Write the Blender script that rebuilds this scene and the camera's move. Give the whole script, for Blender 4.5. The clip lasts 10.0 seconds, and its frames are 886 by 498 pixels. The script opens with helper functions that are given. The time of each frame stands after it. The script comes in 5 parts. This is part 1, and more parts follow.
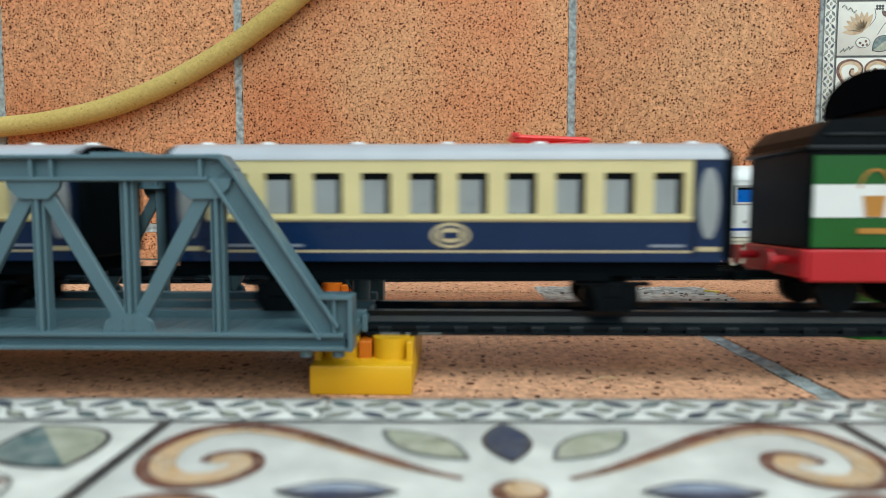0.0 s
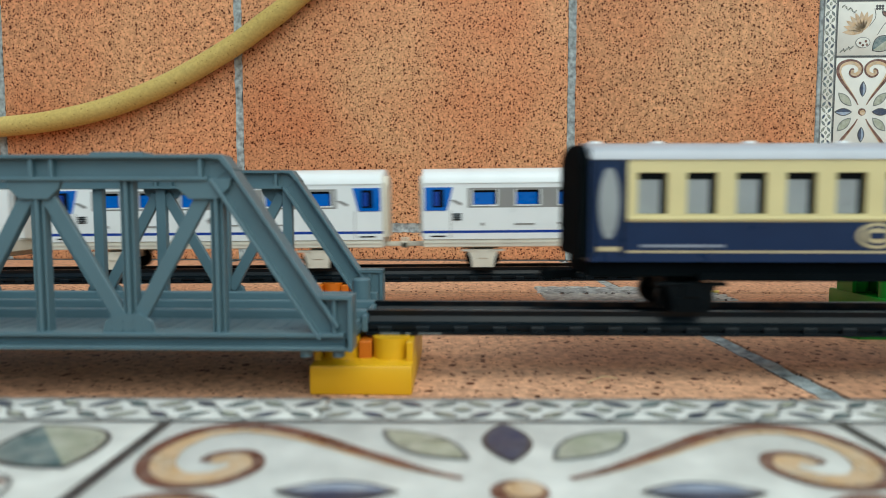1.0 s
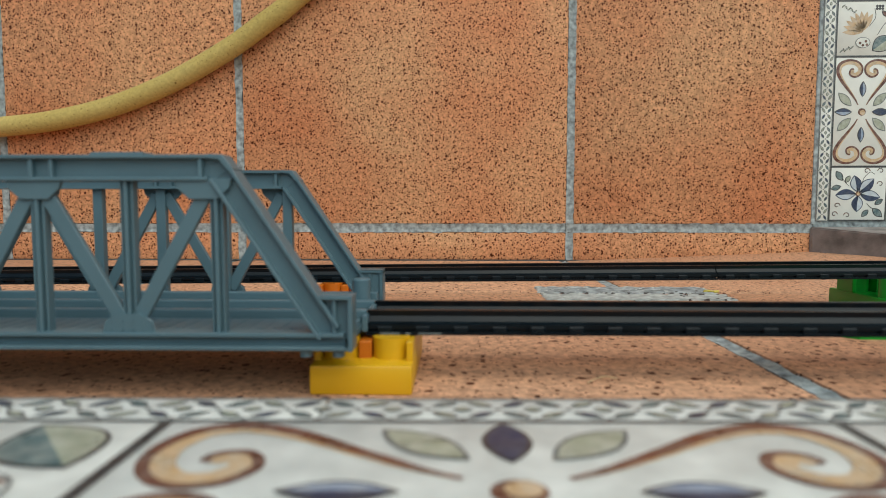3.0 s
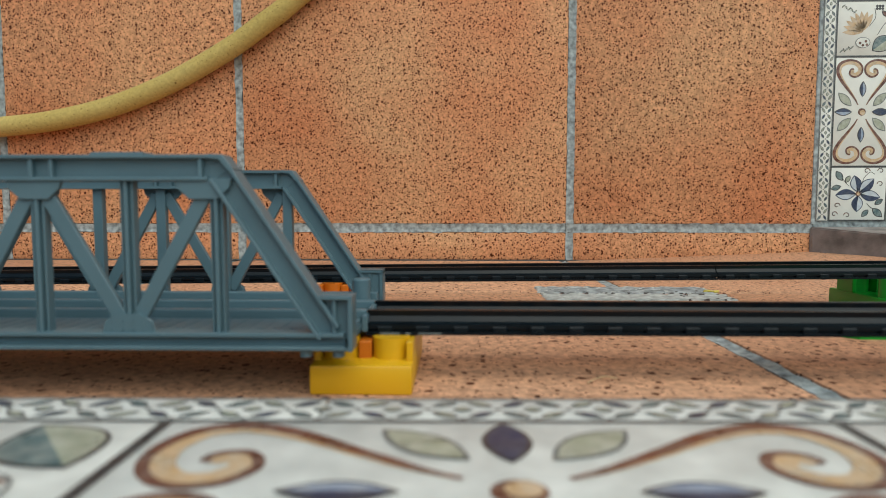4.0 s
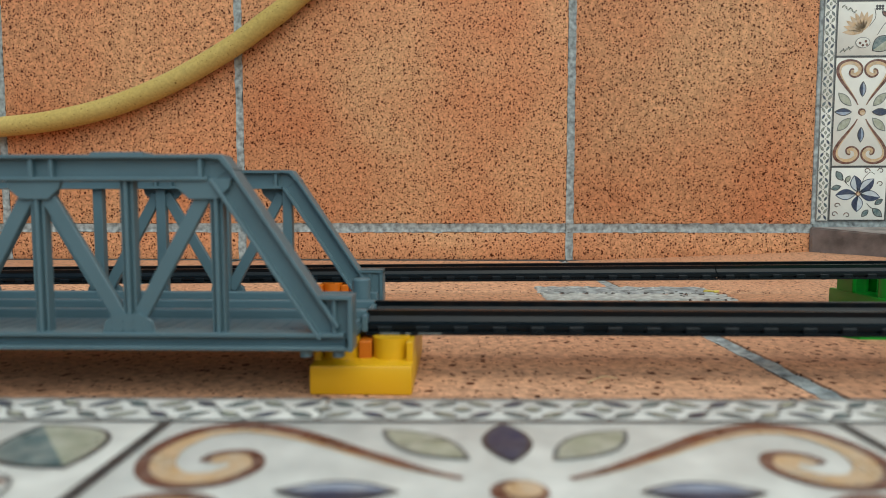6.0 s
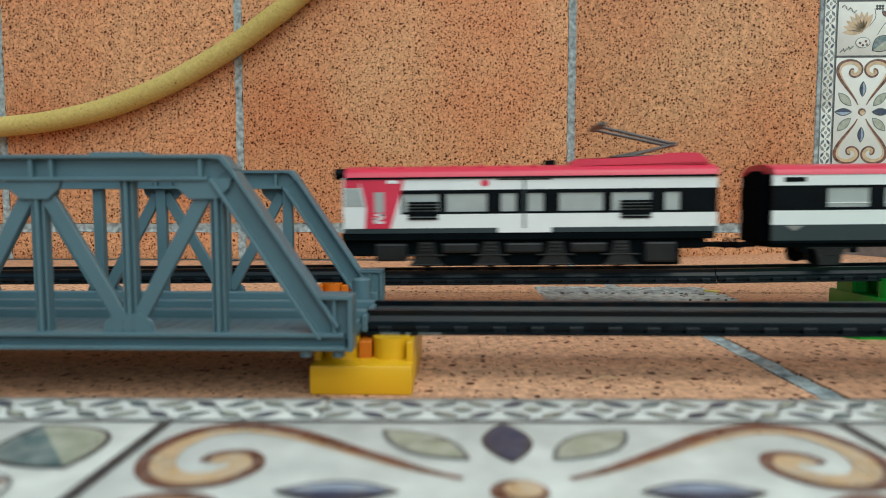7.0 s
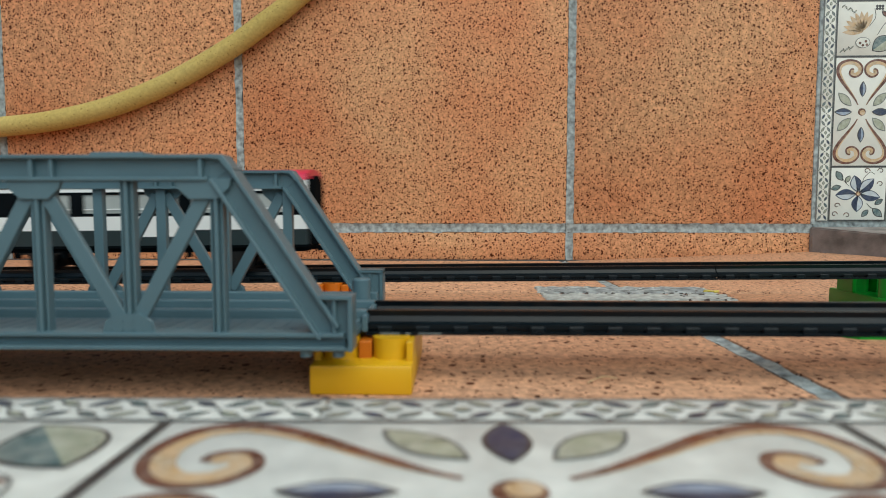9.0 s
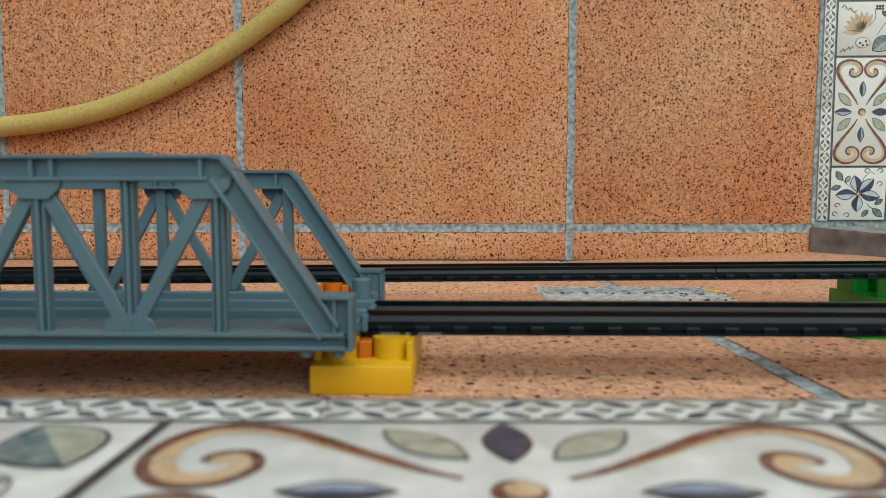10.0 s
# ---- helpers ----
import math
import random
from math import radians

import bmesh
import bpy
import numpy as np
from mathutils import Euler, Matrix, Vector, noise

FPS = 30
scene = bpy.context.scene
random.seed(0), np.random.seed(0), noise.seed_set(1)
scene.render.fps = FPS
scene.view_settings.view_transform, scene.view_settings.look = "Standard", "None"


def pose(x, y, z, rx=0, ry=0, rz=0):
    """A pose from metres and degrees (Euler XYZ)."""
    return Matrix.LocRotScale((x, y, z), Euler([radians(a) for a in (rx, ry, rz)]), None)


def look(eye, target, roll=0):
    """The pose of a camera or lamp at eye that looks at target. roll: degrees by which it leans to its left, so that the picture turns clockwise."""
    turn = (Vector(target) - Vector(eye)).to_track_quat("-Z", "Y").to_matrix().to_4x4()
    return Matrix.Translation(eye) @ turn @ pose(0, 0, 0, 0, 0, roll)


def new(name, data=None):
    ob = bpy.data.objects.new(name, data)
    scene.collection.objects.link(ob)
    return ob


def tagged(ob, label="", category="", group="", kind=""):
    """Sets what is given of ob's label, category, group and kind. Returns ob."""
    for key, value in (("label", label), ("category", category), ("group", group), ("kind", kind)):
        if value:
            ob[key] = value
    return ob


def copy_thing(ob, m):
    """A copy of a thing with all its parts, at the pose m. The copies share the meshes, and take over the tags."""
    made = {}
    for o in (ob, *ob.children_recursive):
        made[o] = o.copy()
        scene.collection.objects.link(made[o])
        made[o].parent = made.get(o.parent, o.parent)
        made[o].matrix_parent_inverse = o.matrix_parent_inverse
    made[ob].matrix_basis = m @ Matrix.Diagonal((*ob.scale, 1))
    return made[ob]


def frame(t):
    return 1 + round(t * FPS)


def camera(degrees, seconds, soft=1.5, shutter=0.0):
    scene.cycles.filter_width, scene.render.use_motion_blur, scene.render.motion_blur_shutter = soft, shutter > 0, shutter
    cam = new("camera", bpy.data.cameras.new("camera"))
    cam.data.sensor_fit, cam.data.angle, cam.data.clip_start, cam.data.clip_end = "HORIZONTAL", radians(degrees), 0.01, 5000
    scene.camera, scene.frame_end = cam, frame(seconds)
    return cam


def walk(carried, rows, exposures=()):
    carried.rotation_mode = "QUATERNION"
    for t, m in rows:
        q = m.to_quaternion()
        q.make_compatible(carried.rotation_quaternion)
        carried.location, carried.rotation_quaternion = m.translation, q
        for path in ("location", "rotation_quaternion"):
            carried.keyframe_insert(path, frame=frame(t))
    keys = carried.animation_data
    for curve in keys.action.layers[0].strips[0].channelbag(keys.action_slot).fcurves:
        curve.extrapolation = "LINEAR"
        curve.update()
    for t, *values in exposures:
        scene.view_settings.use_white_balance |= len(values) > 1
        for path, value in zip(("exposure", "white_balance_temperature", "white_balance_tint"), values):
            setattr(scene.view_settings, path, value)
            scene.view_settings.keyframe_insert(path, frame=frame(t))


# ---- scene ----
cam = camera(73.0, 10.0, soft=0.7, shutter=0.25)
cam.data.dof.use_dof = True
cam.data.dof.focus_distance, cam.data.dof.aperture_fstop = 0.42, 20.0
EYE = pose(0.0, 0.0, 0.048, 90 - 3.94, 0.0, 1.297)
PLAIN, BUSY, COACH = (6420, -1), (6150, -4), (6120, -6)
walk(cam, [(0.0, EYE), (10.0, EYE)], exposures=[(0.0, 0.28, *BUSY), (0.7, 0.2, *BUSY), (1.6, 0.07, 6300, -6), (2.5, 0.0, *PLAIN), (6.3, 0.0, *PLAIN), (7.0, 0.05, *COACH), (8.2, 0.07, *COACH), (9.4, 0.02, *PLAIN), (10.0, 0.02, *PLAIN)])

# ---- light: an overcast sky over an open terrace, brightest above and behind the viewer ----
world = bpy.data.worlds.new("overcast_sky")
scene.world = world
world.use_nodes = True
wn, wl = world.node_tree.nodes, world.node_tree.links
sky = wn.new("ShaderNodeTexSky")
sky.sky_type, sky.sun_disc = "NISHITA", False
sky.sun_elevation, sky.sun_rotation = radians(59), radians(150)
sky.air_density, sky.dust_density = 1.0, 3.0
wl.new(sky.outputs[0], wn["Background"].inputs[0])
wn["Background"].inputs[1].default_value = 0.115
sun = new("sun", bpy.data.lights.new("sun", "SUN"))
sun.data.energy, sun.data.angle, sun.data.color = 1.65, radians(70), (1.0, 0.98, 0.95)
sun.matrix_world = look((0.6, -1.25, 1.5), (0, 0, 0))

MM = 0.001


# ---- materials ----
def material(name, colour, rough=0.5, metal=0.0, vary=0.12, scale=90.0, bump=0.04, grain=900.0, spec=0.5, coat=0.0, worn=0.0):
    """Paint, plastic or metal with blotches and fine grain, in each thing's own space; worn: how far the cream glaze shows through."""
    m = bpy.data.materials.new(name)
    m.use_nodes = True
    n, l = m.node_tree.nodes, m.node_tree.links
    b = n["Principled BSDF"]
    b.inputs["Metallic"].default_value = metal
    b.inputs["Specular IOR Level"].default_value = spec
    b.inputs["Coat Weight"].default_value = coat
    co = n.new("ShaderNodeTexCoord")
    big, fine = n.new("ShaderNodeTexNoise"), n.new("ShaderNodeTexNoise")
    big.inputs["Scale"].default_value, fine.inputs["Scale"].default_value = scale, grain
    big.inputs["Detail"].default_value = 6.0
    ramp = n.new("ShaderNodeMapRange")
    ramp.inputs[1].default_value, ramp.inputs[2].default_value = 0.25, 0.75
    ramp.inputs[3].default_value, ramp.inputs[4].default_value = 1 - vary, 1 + vary * 0.6
    mul = n.new("ShaderNodeVectorMath")
    mul.operation = "MULTIPLY"
    mul.inputs[0].default_value = colour
    l.new(co.outputs["Object"], big.inputs["Vector"])
    l.new(co.outputs["Object"], fine.inputs["Vector"])
    l.new(big.outputs[0], ramp.inputs[0])
    l.new(ramp.outputs[0], mul.inputs[1])
    if worn:
        fade, thin, mix = n.new("ShaderNodeTexNoise"), n.new("ShaderNodeMapRange"), n.new("ShaderNodeMix")
        fade.inputs["Scale"].default_value, fade.inputs["Detail"].default_value, fade.inputs["Roughness"].default_value = 260.0, 8.0, 0.7
        thin.inputs[1].default_value, thin.inputs[2].default_value, thin.inputs[4].default_value = 0.40, 0.68, worn
        mix.data_type = "RGBA"
        mix.inputs[7].default_value = (0.62, 0.63, 0.56, 1)
        l.new(co.outputs["Object"], fade.inputs["Vector"])
        l.new(fade.outputs[0], thin.inputs[0])
        l.new(thin.outputs[0], mix.inputs[0])
        l.new(mul.outputs[0], mix.inputs[6])
        l.new(mix.outputs[2], b.inputs["Base Color"])
    else:
        l.new(mul.outputs[0], b.inputs["Base Color"])
    rr = n.new("ShaderNodeMapRange")
    rr.inputs[3].default_value, rr.inputs[4].default_value = max(0.05, rough - 0.1), min(1, rough + 0.12)
    l.new(big.outputs[0], rr.inputs[0])
    l.new(rr.outputs[0], b.inputs["Roughness"])
    bp = n.new("ShaderNodeBump")
    bp.inputs["Strength"].default_value, bp.inputs["Distance"].default_value = bump * 4, 0.0002
    l.new(fine.outputs[0], bp.inputs["Height"])
    l.new(bp.outputs[0], b.inputs["Normal"])
    return m


def terracotta(name, base, dark, spots=(0.055, 0.009, 0.002), layers=((245.0, 0.05, 0.31), (390.0, 0.08, 0.39), (620.0, 0.08, 0.46)), rough=(0.36, 0.62), grit=(0.66, 1.30)):
    """Speckled stoneware: mottled clay body with dark iron spots of many sizes."""
    m = bpy.data.materials.new(name)
    m.use_nodes = True
    n, l = m.node_tree.nodes, m.node_tree.links
    b = n["Principled BSDF"]
    b.inputs["Specular IOR Level"].default_value = 0.07
    co, info = n.new("ShaderNodeTexCoord"), n.new("ShaderNodeObjectInfo")
    off = n.new("ShaderNodeVectorMath")
    off.operation = "ADD"
    l.new(co.outputs["Object"], off.inputs[0])
    l.new(info.outputs["Random"], off.inputs[1])

    def noise_at(scale, detail):
        t = n.new("ShaderNodeTexNoise")
        t.inputs["Scale"].default_value, t.inputs["Detail"].default_value = scale, detail
        l.new(off.outputs[0], t.inputs["Vector"])
        return t

    cloud, grain = noise_at(9.0, 4.0), noise_at(420.0, 5.0)
    mixa = n.new("ShaderNodeMix")
    mixa.data_type = "RGBA"
    ra = n.new("ShaderNodeMapRange")
    ra.inputs[1].default_value, ra.inputs[2].default_value = 0.28, 0.74
    l.new(cloud.outputs[0], ra.inputs[0])
    l.new(ra.outputs[0], mixa.inputs[0])
    mixa.inputs[6].default_value, mixa.inputs[7].default_value = (*dark, 1), (*base, 1)
    rg = n.new("ShaderNodeMapRange")
    rg.inputs[1].default_value, rg.inputs[2].default_value = 0.3, 0.7
    rg.inputs[3].default_value, rg.inputs[4].default_value = grit
    l.new(grain.outputs[0], rg.inputs[0])
    mg = n.new("ShaderNodeMix")
    mg.data_type, mg.blend_type = "RGBA", "MULTIPLY"
    mg.inputs[0].default_value = 1.0
    l.new(mixa.outputs[2], mg.inputs[6])
    l.new(rg.outputs[0], mg.inputs[7])
    # each tile its own shade
    rt = n.new("ShaderNodeMapRange")
    rt.inputs[3].default_value, rt.inputs[4].default_value = 0.97, 1.04
    l.new(info.outputs["Random"], rt.inputs[0])
    mt = n.new("ShaderNodeMix")
    mt.data_type, mt.blend_type = "RGBA", "MULTIPLY"
    mt.inputs[0].default_value = 1.0
    l.new(mg.outputs[2], mt.inputs[6])
    l.new(rt.outputs[0], mt.inputs[7])
    last = mt.outputs[2]
    warp = noise_at(700.0, 2.0)
    wv = n.new("ShaderNodeVectorMath")
    wv.operation = "MULTIPLY_ADD"
    wv.inputs[1].default_value = (0.0016, 0.0016, 0.0016)
    l.new(warp.outputs["Color"], wv.inputs[0])
    l.new(off.outputs[0], wv.inputs[2])
    for scale, low, high in layers:
        v = n.new("ShaderNodeTexVoronoi")
        v.inputs["Scale"].default_value = scale
        l.new(wv.outputs[0], v.inputs["Vector"])
        sep = n.new("ShaderNodeSeparateColor")
        l.new(v.outputs["Color"], sep.inputs[0])
        lim = n.new("ShaderNodeMapRange")
        lim.inputs[1].default_value = 0.15
        lim.inputs[3].default_value, lim.inputs[4].default_value = low, high
        l.new(sep.outputs[0], lim.inputs[0])
        less = n.new("ShaderNodeMath")
        less.operation = "SUBTRACT"
        l.new(lim.outputs[0], less.inputs[0])
        l.new(v.outputs["Distance"], less.inputs[1])
        soft = n.new("ShaderNodeMapRange")
        soft.inputs[1].default_value, soft.inputs[2].default_value, soft.inputs[4].default_value = 0.0, 0.05, 0.97
        l.new(less.outputs[0], soft.inputs[0])
        ms = n.new("ShaderNodeMix")
        ms.data_type = "RGBA"
        l.new(soft.outputs[0], ms.inputs[0])
        l.new(last, ms.inputs[6])
        ms.inputs[7].default_value = (*spots, 1)
        last = ms.outputs[2]
    l.new(last, b.inputs["Base Color"])
    rr = n.new("ShaderNodeMapRange")
    rr.inputs[3].default_value, rr.inputs[4].default_value = rough
    l.new(grain.outputs[0], rr.inputs[0])
    l.new(rr.outputs[0], b.inputs["Roughness"])
    bp = n.new("ShaderNodeBump")
    bp.inputs["Strength"].default_value, bp.inputs["Distance"].default_value = 0.35, 0.0004
    l.new(grain.outputs[0], bp.inputs["Height"])
    l.new(bp.outputs[0], b.inputs["Normal"])
    return m


CLAY = terracotta("speckled_terracotta", (0.63, 0.36, 0.188), (0.555, 0.222, 0.104))
CLAY_FLOOR = terracotta("speckled_floor_terracotta", (0.62, 0.365, 0.222), (0.55, 0.295, 0.175), layers=((190.0, -0.16, 0.30), (330.0, -0.12, 0.36), (620.0, -0.06, 0.38)))
GROUT = material("grey_cement_grout", (0.36, 0.41, 0.41), 0.9, vary=0.75, scale=230, bump=0.7, grain=1300)
CEMENT = material("dark_rough_cement", (0.34, 0.375, 0.375), 0.9, vary=0.8, scale=150, bump=0.8, grain=900)
MORTAR = material("pale_lime_mortar", (0.50, 0.53, 0.50), 0.9, vary=0.5, scale=260, bump=0.6, grain=1100)
DARK_BROWN = material("dark_rough_brown", (0.06, 0.05, 0.045), 0.95, vary=0.7, scale=90, bump=0.5)
STONE = material("dark_stone", (0.27, 0.245, 0.225), 0.75, vary=0.55, scale=70, bump=0.4, grain=800)
GLAZE_WORN = material("worn_greyish_ceramic", (0.72, 0.755, 0.71), 0.38, vary=0.26, scale=110, bump=0.12, grain=600, spec=0.25)
GLAZE = material("cream_glazed_ceramic", (0.74, 0.75, 0.68), 0.32, vary=0.10, scale=60, bump=0.05, spec=0.3)
INK = material("black_glaze_line", (0.03, 0.032, 0.035), 0.3, vary=0.3, scale=400, worn=0.12)
INK_GREY = material("slate_glaze_line", (0.10, 0.12, 0.125), 0.3, vary=0.3, scale=400, worn=0.3)
BROWN = material("russet_glaze", (0.135, 0.035, 0.014), 0.28, vary=0.45, scale=150, worn=0.22)
TAN = material("ochre_glaze", (0.60, 0.41, 0.21), 0.28, vary=0.28, scale=150, worn=0.5)
NAVY_GLAZE = material("cobalt_glaze", (0.018, 0.036, 0.09), 0.35, vary=0.5, scale=160, worn=0.12)
PALE_BLUE = material("pale_cobalt_glaze", (0.24, 0.32, 0.45), 0.35, vary=0.3, scale=160, worn=0.6)
SAGE = material("sage_green_glaze", (0.34, 0.37, 0.27), 0.28, vary=0.35, scale=170, worn=0.55)
TEAL = material("teal_glaze", (0.085, 0.15, 0.155), 0.28, vary=0.35, scale=170, worn=0.4)
HOSE = terracotta("yellowed_hose_rubber", (0.54, 0.43, 0.155), (0.43, 0.32, 0.09), (0.17, 0.11, 0.03), ((120.0, -0.3, 0.15), (330.0, -0.2, 0.2), (620.0, -0.15, 0.28)), (0.3, 0.5), (0.86, 1.10))
BRIDGE = material("blue_grey_plastic", (0.088, 0.157, 0.187), 0.42, vary=0.10, scale=60, bump=0.03)
TRACK = material("black_track_plastic", (0.0028, 0.0072, 0.0105), 0.33, vary=0.35, scale=150, bump=0.06, spec=0.22)
YELLOW = material("yellow_plastic", (0.66, 0.38, 0.010), 0.32, vary=0.08, scale=60)
ORANGE = material("amber_plastic", (0.56, 0.15, 0.008), 0.35, vary=0.10, scale=60)
GREEN = material("green_plastic", (0.016, 0.32, 0.026), 0.33, vary=0.10, scale=60)
CREAM = material("cream_coach_paint", (0.66, 0.59, 0.30), 0.32, vary=0.06, scale=80, coat=0.2)
NAVY = material("navy_coach_paint", (0.003, 0.019, 0.068), 0.30, vary=0.10, scale=80, spec=0.3)
GOLD = material("gold_lining", (0.50, 0.43, 0.25), 0.35, vary=0.2)
SHIELD = material("amber_gold_paint", (0.46, 0.21, 0.03), 0.35, vary=0.2)
SILVER_LINE = material("pale_lettering_paint", (0.24, 0.28, 0.34), 0.4, vary=0.15)
ROOF_GREY = material("pale_grey_roof_paint", (0.42, 0.46, 0.50), 0.35, vary=0.08)
WHITE = material("white_plastic", (0.77, 0.81, 0.80), 0.30, vary=0.05, scale=70)
IVORY = material("ivory_plastic", (0.66, 0.64, 0.54), 0.38, vary=0.10, scale=90)
BLACK = material("black_plastic", (0.0025, 0.0045, 0.006), 0.36, vary=0.3, scale=120, spec=0.07)
SOOT = material("matt_black_plastic", (0.003, 0.005, 0.0062), 0.85, vary=0.3, scale=120, spec=0.02)
PANE_GREY = material("grey_window_card", (0.28, 0.315, 0.325), 0.30, vary=0.12, scale=120)
PANE_PALE = material("pale_grey_window", (0.38, 0.42, 0.41), 0.15, vary=0.10, scale=160)
BLUE = material("bright_blue_paint", (0.004, 0.115, 0.48), 0.28, vary=0.10, scale=100, spec=0.3)
STRIPE_BLUE = material("royal_blue_stripe", (0.006, 0.045, 0.30), 0.3, vary=0.1, spec=0.3)
WARM_GREY = material("warm_grey_band", (0.25, 0.25, 0.235), 0.38, vary=0.08)
GEAR = material("dark_slate_plastic", (0.011, 0.013, 0.0135), 0.42, vary=0.4, scale=160, spec=0.3)
RED = material("crimson_plastic", (0.62, 0.03, 0.075), 0.30, vary=0.08, scale=70)
RED_FRAME = material("red_frame_plastic", (0.43, 0.007, 0.015), 0.33, vary=0.08)
SCARLET = material("scarlet_pantograph_plastic", (0.75, 0.02, 0.02), 0.33, vary=0.08)
SLATE = material("slate_skirt_paint", (0.019, 0.034, 0.038), 0.35, vary=0.1)
PANTO_GREY = material("dark_grey_metal", (0.10, 0.095, 0.09), 0.45, metal=0.3, vary=0.3)
METAL = material("dull_steel", (0.36, 0.36, 0.36), 0.38, metal=0.8, vary=0.2)
BADGE_GREEN = material("green_livery_paint", (0.003, 0.095, 0.007), 0.3, vary=0.08)
ICE_GLAZE = material("ice_blue_glaze", (0.50, 0.57, 0.63), 0.3, vary=0.25, scale=220, worn=0.6)
SCUFF = material("scuffed_grey_plastic", (0.11, 0.13, 0.13), 0.6, vary=0.6, scale=300)
CRUMB = material("yellow_crumb", (0.62, 0.52, 0.10), 0.6, vary=0.4, scale=500)
STRAW = material("dry_straw", (0.45, 0.33, 0.18), 0.7, vary=0.3, scale=500)


# ---- mesh helpers: all lengths in millimetres ----
def part(name, bm, mats, parent=None, label="", smooth=False):
    """One bmesh as one object, under a thing or a part."""
    mesh = bpy.data.meshes.new(name)
    bmesh.ops.scale(bm, vec=(MM, MM, MM), verts=bm.verts)
    bmesh.ops.recalc_face_normals(bm, faces=bm.faces)
    bm.to_mesh(mesh)
    bm.free()
    for m in mats if isinstance(mats, (list, tuple)) else [mats]:
        mesh.materials.append(m)
    if smooth:
        mesh.polygons.foreach_set("use_smooth", [True] * len(mesh.polygons))
        mesh.set_sharp_from_angle(angle=radians(38))
    ob = new(name, mesh)
    ob.parent = parent
    if label:
        tagged(ob, label)
    return ob


def thing(name, x, y, z, label, category, group="", kind="", turn=0.0):
    ob = new(name)
    ob.empty_display_size = 0.01
    ob.matrix_world = pose(x * MM, y * MM, z * MM, 0, 0, turn)
    return tagged(ob, label, category, group, kind)


def at(ob, x, y, z):
    ob.location = (x * MM, y * MM, z * MM)
    return ob


def box(bm, x0, x1, y0, y1, z0, z1, mat=0, bevel=0.0, seg=1):
    v = bmesh.ops.create_cube(bm, size=1.0)["verts"]
    for p in v:
        p.co = ((x0 + x1) / 2 + p.co.x * (x1 - x0), (y0 + y1) / 2 + p.co.y * (y1 - y0), (z0 + z1) / 2 + p.co.z * (z1 - z0))
    faces = list({f for p in v for f in p.link_faces})
    for f in faces:
        f.material_index = mat
    if bevel:
        edges = list({e for p in v for e in p.link_edges})
        for f in bmesh.ops.bevel(bm, geom=edges, offset=bevel, segments=seg, affect="EDGES", profile=0.5)["faces"]:
            f.material_index = mat


def bm_box(*a, **k):
    bm = bmesh.new()
    box(bm, *a, **k)
    return bm


def cyl(bm, p0, p1, r, seg=12, mat=0, r2=None):
    p0, p1 = Vector(p0), Vector(p1)
    d = p1 - p0
    m = Matrix.Translation((p0 + p1) / 2) @ d.to_track_quat("Z", "Y").to_matrix().to_4x4()
    v = bmesh.ops.create_cone(bm, cap_ends=True, segments=seg, radius1=r, radius2=r if r2 is None else r2, depth=d.length, matrix=m)["verts"]
    for f in {f for p in v for f in p.link_faces}:
        f.material_index = mat


def prism(bm, pts, a0, a1, axis="y", mat=0):
    """A closed outline swept along an axis. Outline axes: y -> (x, z), x -> (y, z), z -> (x, y)."""
    def put(p, a):
        return {"y": (p[0], a, p[1]), "x": (a, p[0], p[1]), "z": (p[0], p[1], a)}[axis]
    lo, hi = [bm.verts.new(put(p, a0)) for p in pts], [bm.verts.new(put(p, a1)) for p in pts]
    fs = [bm.faces.new(lo), bm.faces.new(hi[::-1])]
    for i in range(len(pts)):
        j = (i + 1) % len(pts)
        fs.append(bm.faces.new((lo[i], lo[j], hi[j], hi[i])))
    for f in fs:
        f.material_index = mat


def panel(bm, xs, zs, y, thick, hole, band):
    """A wall of thickness in the xz plane, cut into cells; hole(x, z) leaves a cell open, band(x, z) gives its paint."""
    xs, zs = sorted(set(xs)), sorted(set(zs))
    nx, nz = len(xs) - 1, len(zs) - 1
    full = [[not hole((xs[i] + xs[i + 1]) / 2, (zs[k] + zs[k + 1]) / 2) for k in range(nz)] for i in range(nx)]

    def quad(pts, m):
        bm.faces.new([bm.verts.new(p) for p in pts]).material_index = m
    for i in range(nx):
        for k in range(nz):
            if not full[i][k]:
                continue
            a, b, c, d = xs[i], xs[i + 1], zs[k], zs[k + 1]
            m = band((a + b) / 2, (c + d) / 2)
            y2 = y + thick
            quad(((a, y, c), (b, y, c), (b, y, d), (a, y, d)), m)
            quad(((a, y2, c), (a, y2, d), (b, y2, d), (b, y2, c)), m)
            if i == 0 or not full[i - 1][k]:
                quad(((a, y, c), (a, y, d), (a, y2, d), (a, y2, c)), m)
            if i == nx - 1 or not full[i + 1][k]:
                quad(((b, y, c), (b, y2, c), (b, y2, d), (b, y, d)), m)
            if k == 0 or not full[i][k - 1]:
                quad(((a, y, c), (a, y2, c), (b, y2, c), (b, y, c)), m)
            if k == nz - 1 or not full[i][k + 1]:
                quad(((a, y, d), (b, y, d), (b, y2, d), (a, y2, d)), m)
    bmesh.ops.remove_doubles(bm, verts=bm.verts, dist=0.001)


